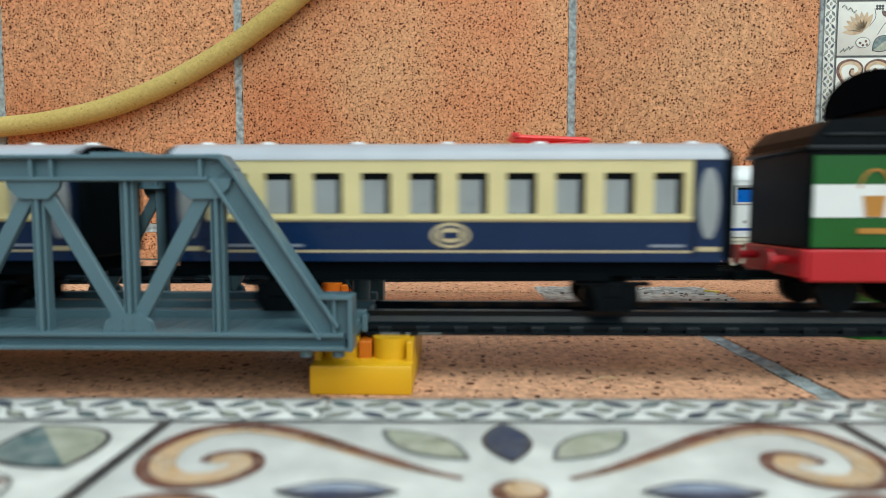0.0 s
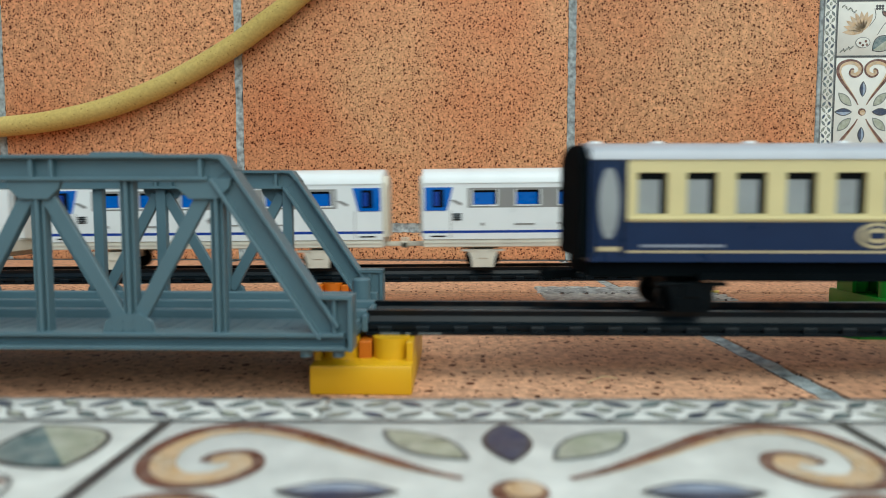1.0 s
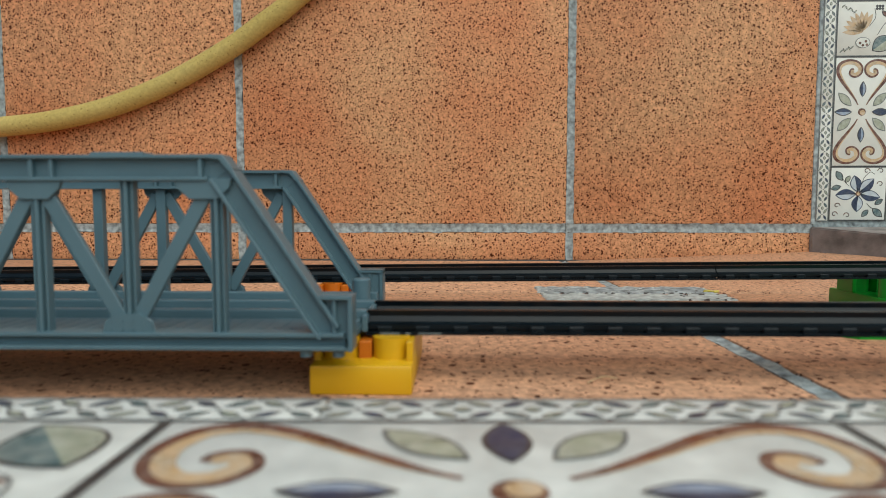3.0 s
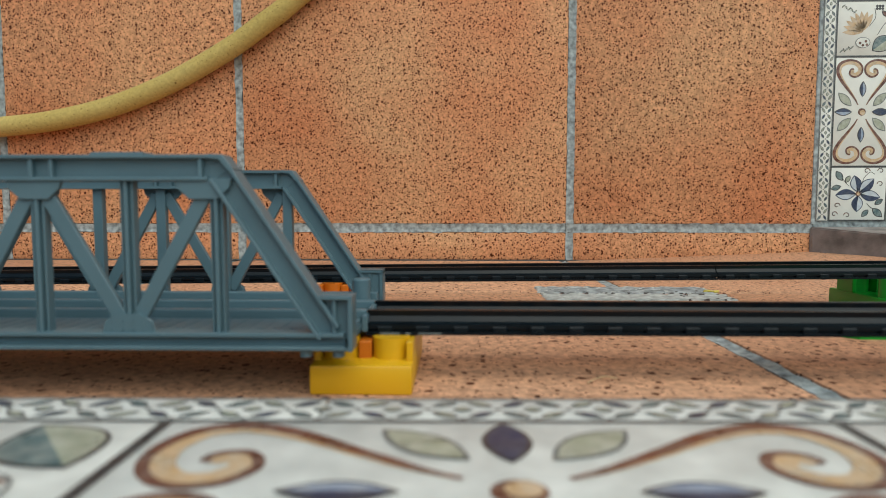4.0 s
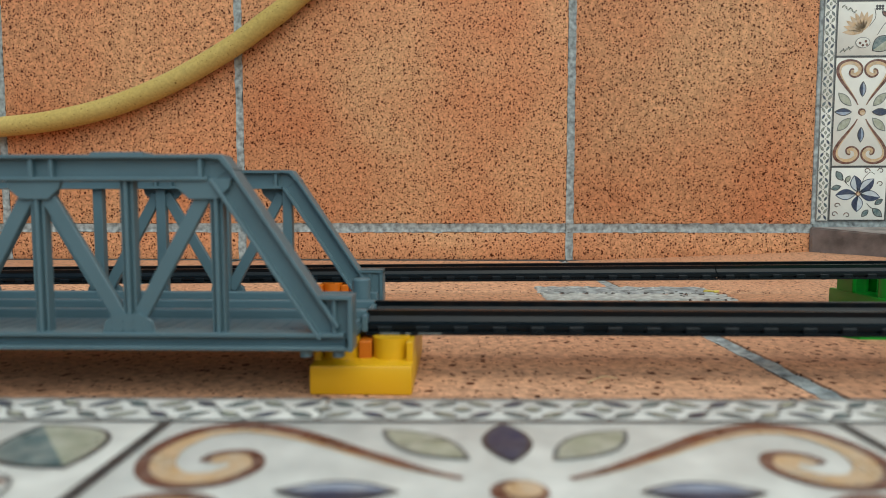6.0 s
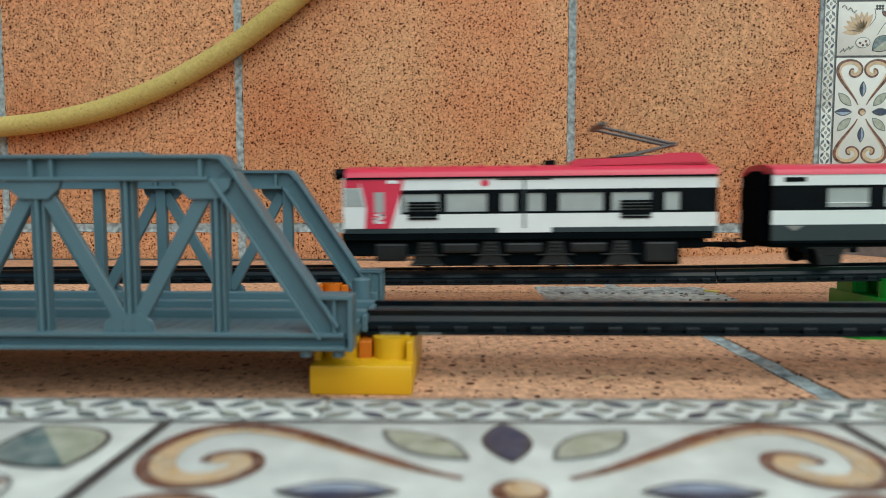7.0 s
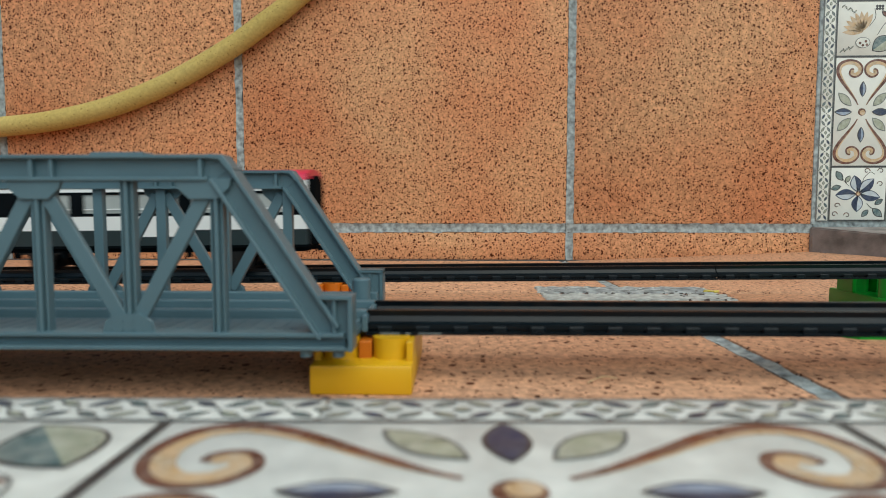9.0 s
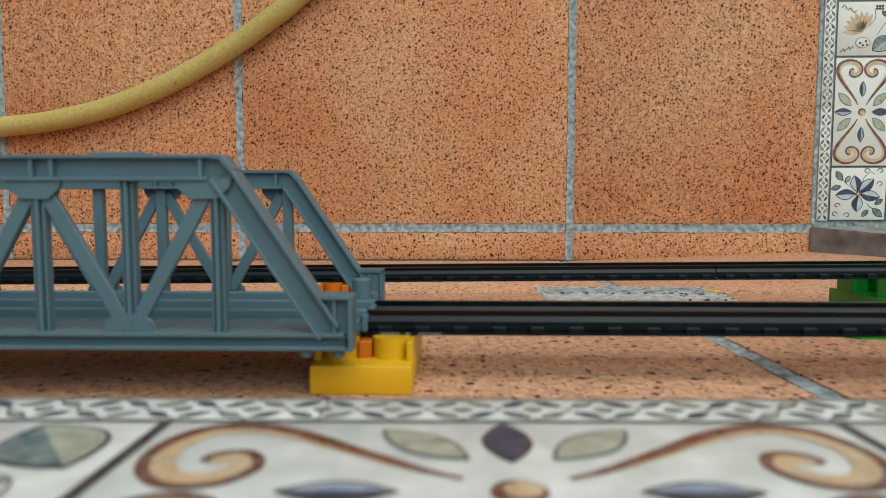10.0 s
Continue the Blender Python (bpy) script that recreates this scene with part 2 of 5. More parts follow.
def tube(bm, pts, r, seg=10, mat=0):
    """A round tube along a smooth line of points."""
    pts = [Vector(p) for p in pts]
    rings = []
    up = Vector((0, 1, 0.01))
    for i, p in enumerate(pts):
        t = (pts[min(i + 1, len(pts) - 1)] - pts[max(i - 1, 0)]).normalized()
        s = t.cross(up).normalized()
        u = s.cross(t)
        rings.append([bm.verts.new(p + (s * math.cos(a) + u * math.sin(a)) * r) for a in (2 * math.pi * k / seg for k in range(seg))])
    for a, b in zip(rings, rings[1:]):
        for k in range(seg):
            bm.faces.new((a[k], a[(k + 1) % seg], b[(k + 1) % seg], b[k])).material_index = mat
    bm.faces.new(rings[0]).material_index = mat
    bm.faces.new(rings[-1][::-1]).material_index = mat


def spline(ctrl, steps=8):
    """Catmull-Rom line through a few control points."""
    c = [Vector(p) for p in ctrl]
    c = [c[0] * 2 - c[1]] + c + [c[-1] * 2 - c[-2]]
    out = []
    for i in range(1, len(c) - 2):
        for s in range(steps):
            t = s / steps
            p0, p1, p2, p3 = c[i - 1:i + 3]
            out.append(0.5 * (2 * p1 + (p2 - p0) * t + (2 * p0 - 5 * p1 + 4 * p2 - p3) * t * t + (3 * p1 - p0 - 3 * p2 + p3) * t ** 3))
    return out + [c[-2]]


# ---- painted ceramic motifs, in a tile's own plane (u across, v along), a hair above the glaze ----
LIFT = 0.12


def flat(bm, pts, mat, lift=LIFT):
    bm.faces.new([bm.verts.new((p[0], p[1], lift)) for p in pts]).material_index = mat


def ribbon(bm, ctrl, width, mats, lift=LIFT, dark=0.36):
    """A tapering painted stroke, dark along one edge and nearly all dark where it begins."""
    line = spline([(*p, 0) for p in ctrl], 7)
    n = len(line) - 1
    rows = []
    for i, p in enumerate(line):
        t = line[min(i + 1, n)] - line[max(i - 1, 0)]
        s = Vector((-t.y, t.x, 0)).normalized()
        w = width(i / n) / 2
        share = dark + (0.94 - dark) * max(0.0, 1 - i / n / 0.5) ** 0.8
        split = share if mats[0] == I_BROWN else 1 - share
        rows.append([bm.verts.new((*(p + s * k).xy, lift)) for k in (-w, -w + 2 * w * split, w)])
    for a, b in zip(rows, rows[1:]):
        for k in (0, 1):
            bm.faces.new((a[k], a[k + 1], b[k + 1], b[k])).material_index = mats[k]


def leaf(bm, u, v, length, width, angle, edge, fill, half=None):
    """A pointed leaf with a dark edge; half: the paint of its other half."""
    ca, sa = math.cos(radians(angle)), math.sin(radians(angle))
    n = 9

    def outline(k, l):
        pts = [(-l / 2 + l * i / n, k / 2 * math.sin(math.pi * i / n) ** 0.85) for i in range(n + 1)]
        return pts, [(x, -y) for x, y in pts[-2:0:-1]]
    for k, l, m, lift in ((width, length, edge, LIFT), (max(width - 1.45, width * 0.52), max(length - 2.0, length * 0.7), fill, LIFT * 1.6)):
        top, low = outline(k, l)
        put = lambda x, y: (u + x * ca - y * sa, v + x * sa + y * ca)
        if half is not None and m == fill:
            flat(bm, [put(*p) for p in top], m, lift)
            flat(bm, [put(*p) for p in [top[-1]] + low + [top[0]]][::-1], half, lift)
        else:
            flat(bm, [put(*p) for p in top + low], m, lift)


def disc(bm, u, v, r, mat, lift=LIFT, seg=16, squash=1.0):
    flat(bm, [(u + r * math.cos(2 * math.pi * i / seg), v + squash * r * math.sin(2 * math.pi * i / seg)) for i in range(seg)], mat, lift)


PAINTS = [INK, BROWN, TAN, NAVY_GLAZE, PALE_BLUE, SAGE, TEAL, GLAZE, INK_GREY, ICE_GLAZE]
I_INK, I_BROWN, I_TAN, I_NAVY, I_PALE, I_SAGE, I_TEAL, I_WHITE, I_SLATE, I_ICE = range(10)


def rim(bm, w, h, t, mat):
    """Dark line round a tile."""
    for a, b, c, d in ((-w, w, -h, -h + t), (-w, w, h - t, h), (-w, -w + t, -h + t, h - t), (w - t, w, -h + t, h - t)):
        flat(bm, ((a, c), (b, c), (b, d), (a, d)), mat)


def scroll_paint():
    """Long tile, 50 by 100: two pairs of scrolls round a small flower."""
    bm = bmesh.new()
    stroke = lambda s: 0.9 + 3.9 * math.sin(math.pi / 2 * min(1.0, s / 0.42)) ** 1.3 * (1.0 if s < 0.6 else 1.0 - 0.55 * (s - 0.6)) if s < 0.985 else 2.2
    for su in (-1, 1):
        for sv in (-1, 1):
            path = [(3.6, 6.5), (6.5, 12), (12, 20), (18.3, 29), (21.6, 37), (19.8, 43.4), (13.5, 46.2), (7.0, 45.2), (3.0, 41.4), (3.2, 36.6), (7.0, 33.8), (10.6, 35.2), (10.2, 38.0), (8.2, 38.4)]
            m = (I_BROWN, I_TAN) if su * sv > 0 else (I_TAN, I_BROWN)
            ribbon(bm, [(su * a, sv * 0.98 * b) for a, b in path], stroke, m)
            leaf(bm, su * 15.2, sv * 11.4, 17.2, 7.6, 46 * su * sv, I_SLATE, I_SAGE)
    for s in (-1, 1):
        leaf(bm, s * 16.2, 0, 15.6, 7.0, 0, I_INK, I_NAVY, I_PALE if s < 0 else I_NAVY)
        leaf(bm, 0, s * 20.7, 14.6, 6.0, 90, I_INK, I_NAVY, I_PALE)
    disc(bm, 0, 0, 3.4, I_BROWN, LIFT)
    disc(bm, 0.5, -0.5, 2.3, I_TAN, LIFT * 1.7)
    rim(bm, 25, 50, 0.95, I_INK)
    return bm


def flower_paint():
    """Square tile: a five-petalled blue flower with leaves and tendrils."""
    bm = bmesh.new()
    for a, l in ((103, 16), (46, 18), (-10, 18.5), (-92, 15.5), (184, 18.5)):
        q = 1.5 + l / 2
        leaf(bm, q * math.cos(radians(a)), q * math.sin(radians(a)), l, 10.2, a, I_NAVY, I_ICE, I_NAVY)
        leaf(bm, 4.6 * math.cos(radians(a)), 4.6 * math.sin(radians(a)), 7, 2.0, a, I_NAVY, I_NAVY)
    disc(bm, 0, 0, 2.3, I_BROWN, LIFT * 2.2)
    disc(bm, 0, 0, 1.4, I_TAN, LIFT * 2.8)
    for u, v, l, a in ((-17, 16.5, 11, 125), (-9.5, 13.5, 8, 60), (-19.5, 5.6, 9.5, 18), (6.8, -18, 9, 48), (18.4, -7.5, 9, 35), (17.5, -17.5, 12, -42)):
        leaf(bm, u, v, l, l * 0.56, a, I_INK, I_SAGE if l < 9 else I_TEAL)
    for u, v, s in ((7, 21, 1), (19, 21, -1), (-20, -19, 1), (-9, -20, -1), (-18, -11, 1), (19, 9, -1)):
        ribbon(bm, [(u + s * r * math.cos(k), v + r * math.sin(k)) for k, r in ((j * 0.9, 2.9 - 0.34 * j) for j in range(7))], lambda s: 0.75, (I_BROWN, I_INK))
    ribbon(bm, [(3, 9), (5, 15), (10, 20), (14, 18)], lambda s: 0.5, (I_INK, I_INK))
    ribbon(bm, [(-8, 7), (-11, 10), (-14, 14)], lambda s: 0.5, (I_INK, I_INK))
    ribbon(bm, [(8, -9), (12, -13), (16, -14)], lambda s: 0.5, (I_INK, I_INK))
    rim(bm, 25, 25, 0.95, I_INK)
    return bm


def sheaf_paint():
    """Square tile: a fan of ochre fronds, a heart-shaped leaf and berries."""
    bm = bmesh.new()
    for i in range(8):
        a = 62 + i * 17
        leaf(bm, -2.5 + 8.5 * math.cos(radians(a)), -3 + 9.5 * math.sin(radians(a)), 18, 4.9, a, I_TAN, I_TAN)
    leaf(bm, 14.5, -13.5, 21, 14.5, 38, I_INK, I_TEAL, I_SAGE)
    disc(bm, -2, -12.5, 6.5, I_SLATE, LIFT * 2.0, squash=0.75)
    disc(bm, -2, -12.5, 5.9, I_WHITE, LIFT * 2.5, squash=0.75)
    for u, v in ((-4.5, -13), (-2, -15), (0.5, -11.5), (1.5, -14.5)):
        disc(bm, u, v, 1.2, I_BROWN, LIFT * 3)
    for a in (50, 90, 130):
        leaf(bm, 18 + 3.4 * math.cos(radians(a)), 10.5 + 3.4 * math.sin(radians(a)), 8, 4, a, I_INK, I_BROWN)
    for i in range(6):
        disc(bm, 9 + 2.4 * (i % 3), 20 - 2.3 * (i // 3), 1.2, I_INK)
    for s in range(5):
        leaf(bm, -20 + s * 2.6, 20 - s * 1.2, 4.5, 1.3, 45 + 70 * (s % 2), I_INK, I_SAGE)
        leaf(bm, -20 + s * 2.2, -20 + s * 0.8, 4.5, 1.3, 45 + 70 * (s % 2), I_INK, I_SAGE)
    ribbon(bm, [(3, 2), (8, 10), (7, 18)], lambda s: 0.5, (I_INK, I_INK))
    ribbon(bm, [(10, -6), (16, 4), (21, 8), (22, 16)], lambda s: 0.5, (I_INK, I_INK))
    rim(bm, 25, 25, 0.95, I_INK)
    return bm


def border_paint(length, period=11.1):
    """Border strip, 11 wide: crossed blue petals round small diamonds, dark lines along both edges."""
    bm = bmesh.new()
    n = round(length / period)
    for i in range(n * 2):
        v = -length / 2 + (i + 0.5) * period / 2
        for s in (-1, 1):
            a = 56 * s * (1 if i % 2 else -1)
            leaf(bm, s * 2.5, v, 5.4, 2.2, a, I_SLATE, (I_TEAL, I_NAVY, I_SAGE)[(i + (s > 0)) % 3])
        if i % 2:
            leaf(bm, 0, v + period / 4, 3.4, 2.4, 90, I_SLATE, I_SAGE)
            for s in (-1, 1):
                disc(bm, s * 4.3, v + period / 4, 0.45, I_SLATE)
        else:
            disc(bm, 0, v + period / 4, 0.5, I_INK)
    for s in (-1, 1):
        flat(bm, ((s * 5.5, -length / 2), (s * 4.75, -length / 2), (s * 4.75, length / 2), (s * 5.5, length / 2)), I_SLATE)
    return bm


def ceramic(name, w, h, paint, parent, m, glaze=GLAZE, mesh_store={}):
    """A glazed tile of 6 mm with its painted motif as a part of it."""
    key = (w, h, paint, glaze.name)
    if key not in mesh_store:
        body = part(name, bm_box(-w / 2 + 0.15, w / 2 - 0.15, -h / 2 + 0.15, h / 2 - 0.15, -6, 0, bevel=0.35, seg=2), glaze, smooth=True)
        motif = part("painted_motif", paint(), PAINTS[:I_WHITE] + [glaze] + PAINTS[I_WHITE + 1:], body)
        mesh_store[key] = (body.data, motif.data)
    else:
        body, motif = new(name, mesh_store[key][0]), new("painted_motif", mesh_store[key][1])
        motif.parent = body
    body.parent = parent
    body.matrix_local = m
    return body


# ---- setting ----
def structure(name, bm, mats, label, category):
    return tagged(part(name, bm, mats), label, category, "", "structure")


WALL_Y = 543.0
ground = structure("ground", bm_box(-2600, 2600, 92, WALL_Y + 40, -40, -1.2), GROUT, "grey cement bed between the terracotta floor tiles", "floor")
wall_bed = structure("wall_north", bm_box(-2600, 2600, WALL_Y + 1.2, WALL_Y + 120, -40, 900), GROUT, "grey grouted wall faced with speckled terracotta tiles", "wall")


def clay_tile(name, x0, x1, y0, y1, z0, z1, parent, mat, lift=None):
    bm = bm_box(x0, x1, y0, y1, z0, z1, bevel=1.0, seg=2)
    if lift:
        for v in bm.verts:
            v.co.z += lift(v.co.x, v.co.y)
    return part(name, bm, mat, parent, smooth=True)


# floor tiles: one row along the wall, rising a little towards the corner with the stone step
RISE = lambda x, y: 0.042 * max(0.0, x - 110) * max(0.0, min(1.0, (y - 330) / 200.0)) if x < 420 else 13.0 * max(0.0, min(1.0, (y - 330) / 200.0))
x = 96.5 - 298.5 * 9
while x < 2500:
    for y0, y1 in ((96.0, 336.5), (343.5, WALL_Y + 0.4)):
        bm = bmesh.new()
        box(bm, x + 3.5, x + 295.0, y0, y1, -9, 0, bevel=0.9, seg=2)
        if x > 50:
            bmesh.ops.subdivide_edges(bm, edges=[e for e in bm.edges if abs(e.verts[0].co.x - e.verts[1].co.x) > 200 or abs(e.verts[0].co.y - e.verts[1].co.y) > 100], cuts=4, use_grid_fill=True)
            for v in bm.verts:
                v.co.z += RISE(v.co.x, v.co.y)
        part("floor_tile", bm, CLAY_FLOOR, ground, smooth=True)
    x += 298.5
# rough cement patch: a broken slab with crevices and a paler mortar rim
def rough_patch():
    bm = bmesh.new()
    nx, ny = 76, 30
    rows = []
    for j in range(ny + 1):
        row = []
        for i in range(nx + 1):
            x, y = 46 + 101.0 * i / nx, 309 + 52.0 * j / ny
            edge = min(i, nx - i, j, ny - j)
            h = noise.fractal((x * 0.16, y * 0.2, 3.0), 0.8, 2.0, 4)
            jag = 1.4 * noise.noise((x * 0.5, y * 0.5, 9.0))
            row.append(bm.verts.new((x + jag, y + jag * 0.7, -0.8 if edge == 0 else 0.7 + 0.75 * h - (1.1 if abs(y - 333 - 3 * h) < 1.6 else 0.0))))
        rows.append(row)
    for j in range(ny):
        for i in range(nx):
            f = bm.faces.new((rows[j][i], rows[j][i + 1], rows[j + 1][i + 1], rows[j + 1][i]))
            c = f.calc_center_median()
            h = noise.fractal((c.x * 0.22, c.y * 0.3, 7.0), 0.8, 2.0, 4)
            crack = abs(c.y - 333 - 3 * noise.fractal((c.x * 0.16, c.y * 0.2, 3.0), 0.8, 2.0, 4)) < 1.5
            f.material_index = 2 if (crack and h > 0.0) or h > 1.1 or (c.x > 120 and c.y < 343 and h > 0.35) else 1 if c.y < 330 or min(i, nx - 1 - i, j, ny - 1 - j) < 2 or h < -0.45 else 0
    return part("cement_inlay", bm, [CEMENT, MORTAR, DARK_BROWN], ground, "rough grey cement patch set into the floor", smooth=True)


rough_patch()

# thin dark brown strip where the floor meets the wall
part("dark_foot_line", bm_box(-1200, 316, WALL_Y - 1.6, WALL_Y + 0.6, -0.6, 0.3), DARK_BROWN, ground, "thin dark line along the foot of the wall")

# wall tiles: a cut course above the floor, then full courses; joints at the same places
def wall_row(z0, z1):
    joints = [-2600, -2322, -2024, -1726, -1428, -1130, -930, -712, -414, -196, 102, 320.5]
    for a, b in zip(joints, joints[1:]):
        clay_tile("wall_tile", a + 3.3, b - 3.3, WALL_Y, WALL_Y + 8, z0, z1, wall_bed, CLAY)
    for a, b in ((400, 698), (698, 996), (996, 1294), (1294, 1592), (1592, 1890), (1890, 2188), (2188, 2486)):
        clay_tile("wall_tile", a + 3.3, b - 3.3, WALL_Y, WALL_Y + 8, z0, z1, wall_bed, CLAY)


wall_row(0.8, 25.8)
wall_row(33.6, 331.0)
wall_row(338.0, 636.0)
wall_row(643.0, 896.0)

# hand-laid grout: uneven beads that lap over the tile edges
def grout_bead(a, b, across, width, seed, put, parent, lap=0.9):
    bm = bmesh.new()
    n = int(abs(b - a) / 1.8)
    prev = None
    for i in range(n + 1):
        q = a + (b - a) * i / n
        e = [lap * noise.fractal((q * 0.11, seed + k * 7.3, 0.5), 0.7, 2.0, 4) for k in range(4)]
        lo, hi = across - width / 2 - 0.35 + e[0], across + width / 2 + 0.35 + e[1]
        line = [bm.verts.new(put(q, c, d)) for c, d in ((lo, -0.9), (lo + 0.35, 0.22 + 0.25 * e[2]), (lo + 1.6, -0.25 + 0.3 * e[3]), (across + e[3], -0.45 + 0.35 * e[2]), (hi - 1.6, -0.2 + 0.3 * e[2]), (hi - 0.35, 0.22 + 0.25 * e[3]), (hi, -0.9))]
        if prev:
            for k in range(6):
                bm.faces.new((prev[k], line[k], line[k + 1], prev[k + 1])).material_index = 1 if k in (0, 5) and e[2] > 0.12 else 0
        prev = line
    part("grout_bead", bm, [GROUT, DARK_BROWN], parent, smooth=True)


on_wall_x = lambda q, c, d: (q, WALL_Y - d, c)
on_wall_z = lambda q, c, d: (c, WALL_Y - d, q)
on_floor = lambda q, c, d: (c, q, d + RISE(c, q))
grout_bead(-430, 318, 29.7, 7.8, 1.0, on_wall_x, wall_bed)
for k, jx in enumerate((-414, -196, 102)):
    grout_bead(1.0, 331, jx, 6.6, 20.0 + 9 * k, on_wall_z, wall_bed, 0.7)
grout_bead(99, WALL_Y - 2, 95.0, 6.0, 60.0, on_floor, ground)

# vertical band of painted tiles in the wall
band = thing("trim_painted_wall", 0, 0, 0, "vertical band of painted cream ceramic tiles set in the wall", "wall tiles", kind="structure")
part("edge_joint", bm_box(316.4, 320.2, WALL_Y - 0.6, WALL_Y + 3, 33, 896, bevel=0.5), GROUT, band)
cx = 356.6
SHORT = 0.957
z = 36.5
for k in range(6):
    for paint, h, nm in ((flower_paint, 50, "ceramic_tile"), (scroll_paint, 100, "ceramic_tile"), (sheaf_paint, 50, "ceramic_tile")):
        h2 = h * SHORT
        if z + h2 < 890:
            ceramic(nm, 50, h, paint, band, pose(cx * MM, (WALL_Y - 0.5) * MM, (z + h2 / 2) * MM, 90, 0, 0) @ Matrix.Diagonal((1, SHORT, 1, 1)))
        z += h2


def border_long():
    return border_paint(100)


for k in range(8):
    for bx in (325.9, 387.6):
        ceramic("border_tile", 11.2, 100, border_long, band, pose(bx * MM, (WALL_Y - 0.5) * MM, (86.5 + 100 * k) * MM, 90, 0, 0))

# stone step whose face runs out of the wall
bm = bmesh.new()
prism(bm, [(316, WALL_Y + 1), (316, WALL_Y - 2), (349, WALL_Y - 56), (372, WALL_Y - 93), (700, WALL_Y - 93), (700, WALL_Y + 1)], -1, 31.0, "z")
for v in bm.verts:
    if v.co.z > 10:
        v.co.z += 0.082 * (v.co.y - WALL_Y)
bmesh.ops.bevel(bm, geom=list(bm.edges), offset=1.2, segments=2, affect="EDGES")
bmesh.ops.subdivide_edges(bm, edges=list(bm.edges), cuts=2, use_grid_fill=True)
step = structure("stone_step", bm, STONE, "rough dark brown stone step at the foot of the tiled wall", "step")

# ledge in front: a raised edge of painted tiles
ledge = structure("ledge", bm_box(-2600, 2600, -1500, 98.6, -40, 9.8), GROUT, "raised ledge edged with painted cream ceramic tiles", "ledge")
ledge.rotation_euler = (0, 0, radians(0.9))
k0 = 8.2
NARROW = Matrix.Diagonal((0.9, 1, 1, 1))
for i in range(-9, 10):
    ceramic("ceramic_tile", 50, 100, scroll_paint, ledge, pose((k0 + i * 150) * MM, 65.4 * MM, 0.016, 0, 0, 90) @ NARROW, GLAZE_WORN)
    ceramic("ceramic_tile", 50, 50, sheaf_paint if i % 2 else flower_paint, ledge, pose((k0 + 75 + i * 150) * MM, 65.4 * MM, 0.016) @ Matrix.Diagonal((1, 0.9, 1, 1)) @ pose(0, 0, 0, 0, 0, 90 if i % 2 else 0), GLAZE_WORN)
for i in range(-14, 15):
    for yy in (93.0, 37.3):
        ceramic("border_tile", 11.2, 100, border_long, ledge, pose((k0 + 22 + i * 100) * MM, yy * MM, 0.016, 0, 0, 90), GLAZE_WORN)
for i in range(-8, 8):
    for j in range(4):
        clay_tile("floor_tile", i * 298.5 + 3, i * 298.5 + 295, 30 - 298 * (j + 1), 27 - 298 * j, 9, 15.6, ledge, CLAY_FLOOR)


# ---- hose hanging along the wall ----
def garden_hose():
    t = thing("garden_hose", -300, 533, 130, "faded yellow rubber garden hose hanging in a curve before the wall", "hose")
    path = spline([(-900, -8, -117), (-760, -8, -100), (-620, -6, -50), (-500, -4, -18), (-408.5, 0, -9.9), (-356.9, 0, -3.9), (-305.4, 0, 8.3), (-254, 0, 28.2), (-202.9, 0, 55.8),
                   (-167.4, 0, 80.0), (-142.2, 0, 98.9), (-60, 0, 170), (30, 0, 280), (90, 0, 420), (95, 0, 560)], 10)
    path = [Vector((p.x + 300, p.y, p.z)) for p in path]
    bm = bmesh.new()
    tube(bm, path, 8.9, 18)
    part("tube", bm, HOSE, t, smooth=True)
    bm = bmesh.new()
    box(bm, 385, 405, -14, 10, 555, 575, bevel=1)
    part("wall_hook", bm, METAL, t, "dull steel hook that carries the hose")
    return t


garden_hose()


# ---- bridge ----
def beam(bm, p0, p1, h, y0, y1, flange=1.0, web=1.6):
    """An I-beam in the xz plane between two points: a web with a flange along each edge."""
    a, b = Vector((p0[0], 0, p0[1])), Vector((p1[0], 0, p1[1]))
    d = (b - a).normalized()
    n = Vector((-d.z, 0, d.x))
    ym = (y0 + y1) / 2
    k, e = web / 2, h / 2 - flange
    prof = [(-h / 2, y0), (-h / 2, y1), (-e, y1), (-e, ym + k), (e, ym + k), (e, y1), (h / 2, y1), (h / 2, y0), (e, y0), (e, ym - k), (-e, ym - k), (-e, y0)]
    lo, hi = ([bm.verts.new((c.x + n.x * q, yy, c.z + n.z * q)) for q, yy in prof] for c in (a, b))
    bm.faces.new(lo), bm.faces.new(hi[::-1])
    for i in range(12):
        bm.faces.new((lo[i], lo[i - 1], hi[i - 1], hi[i]))


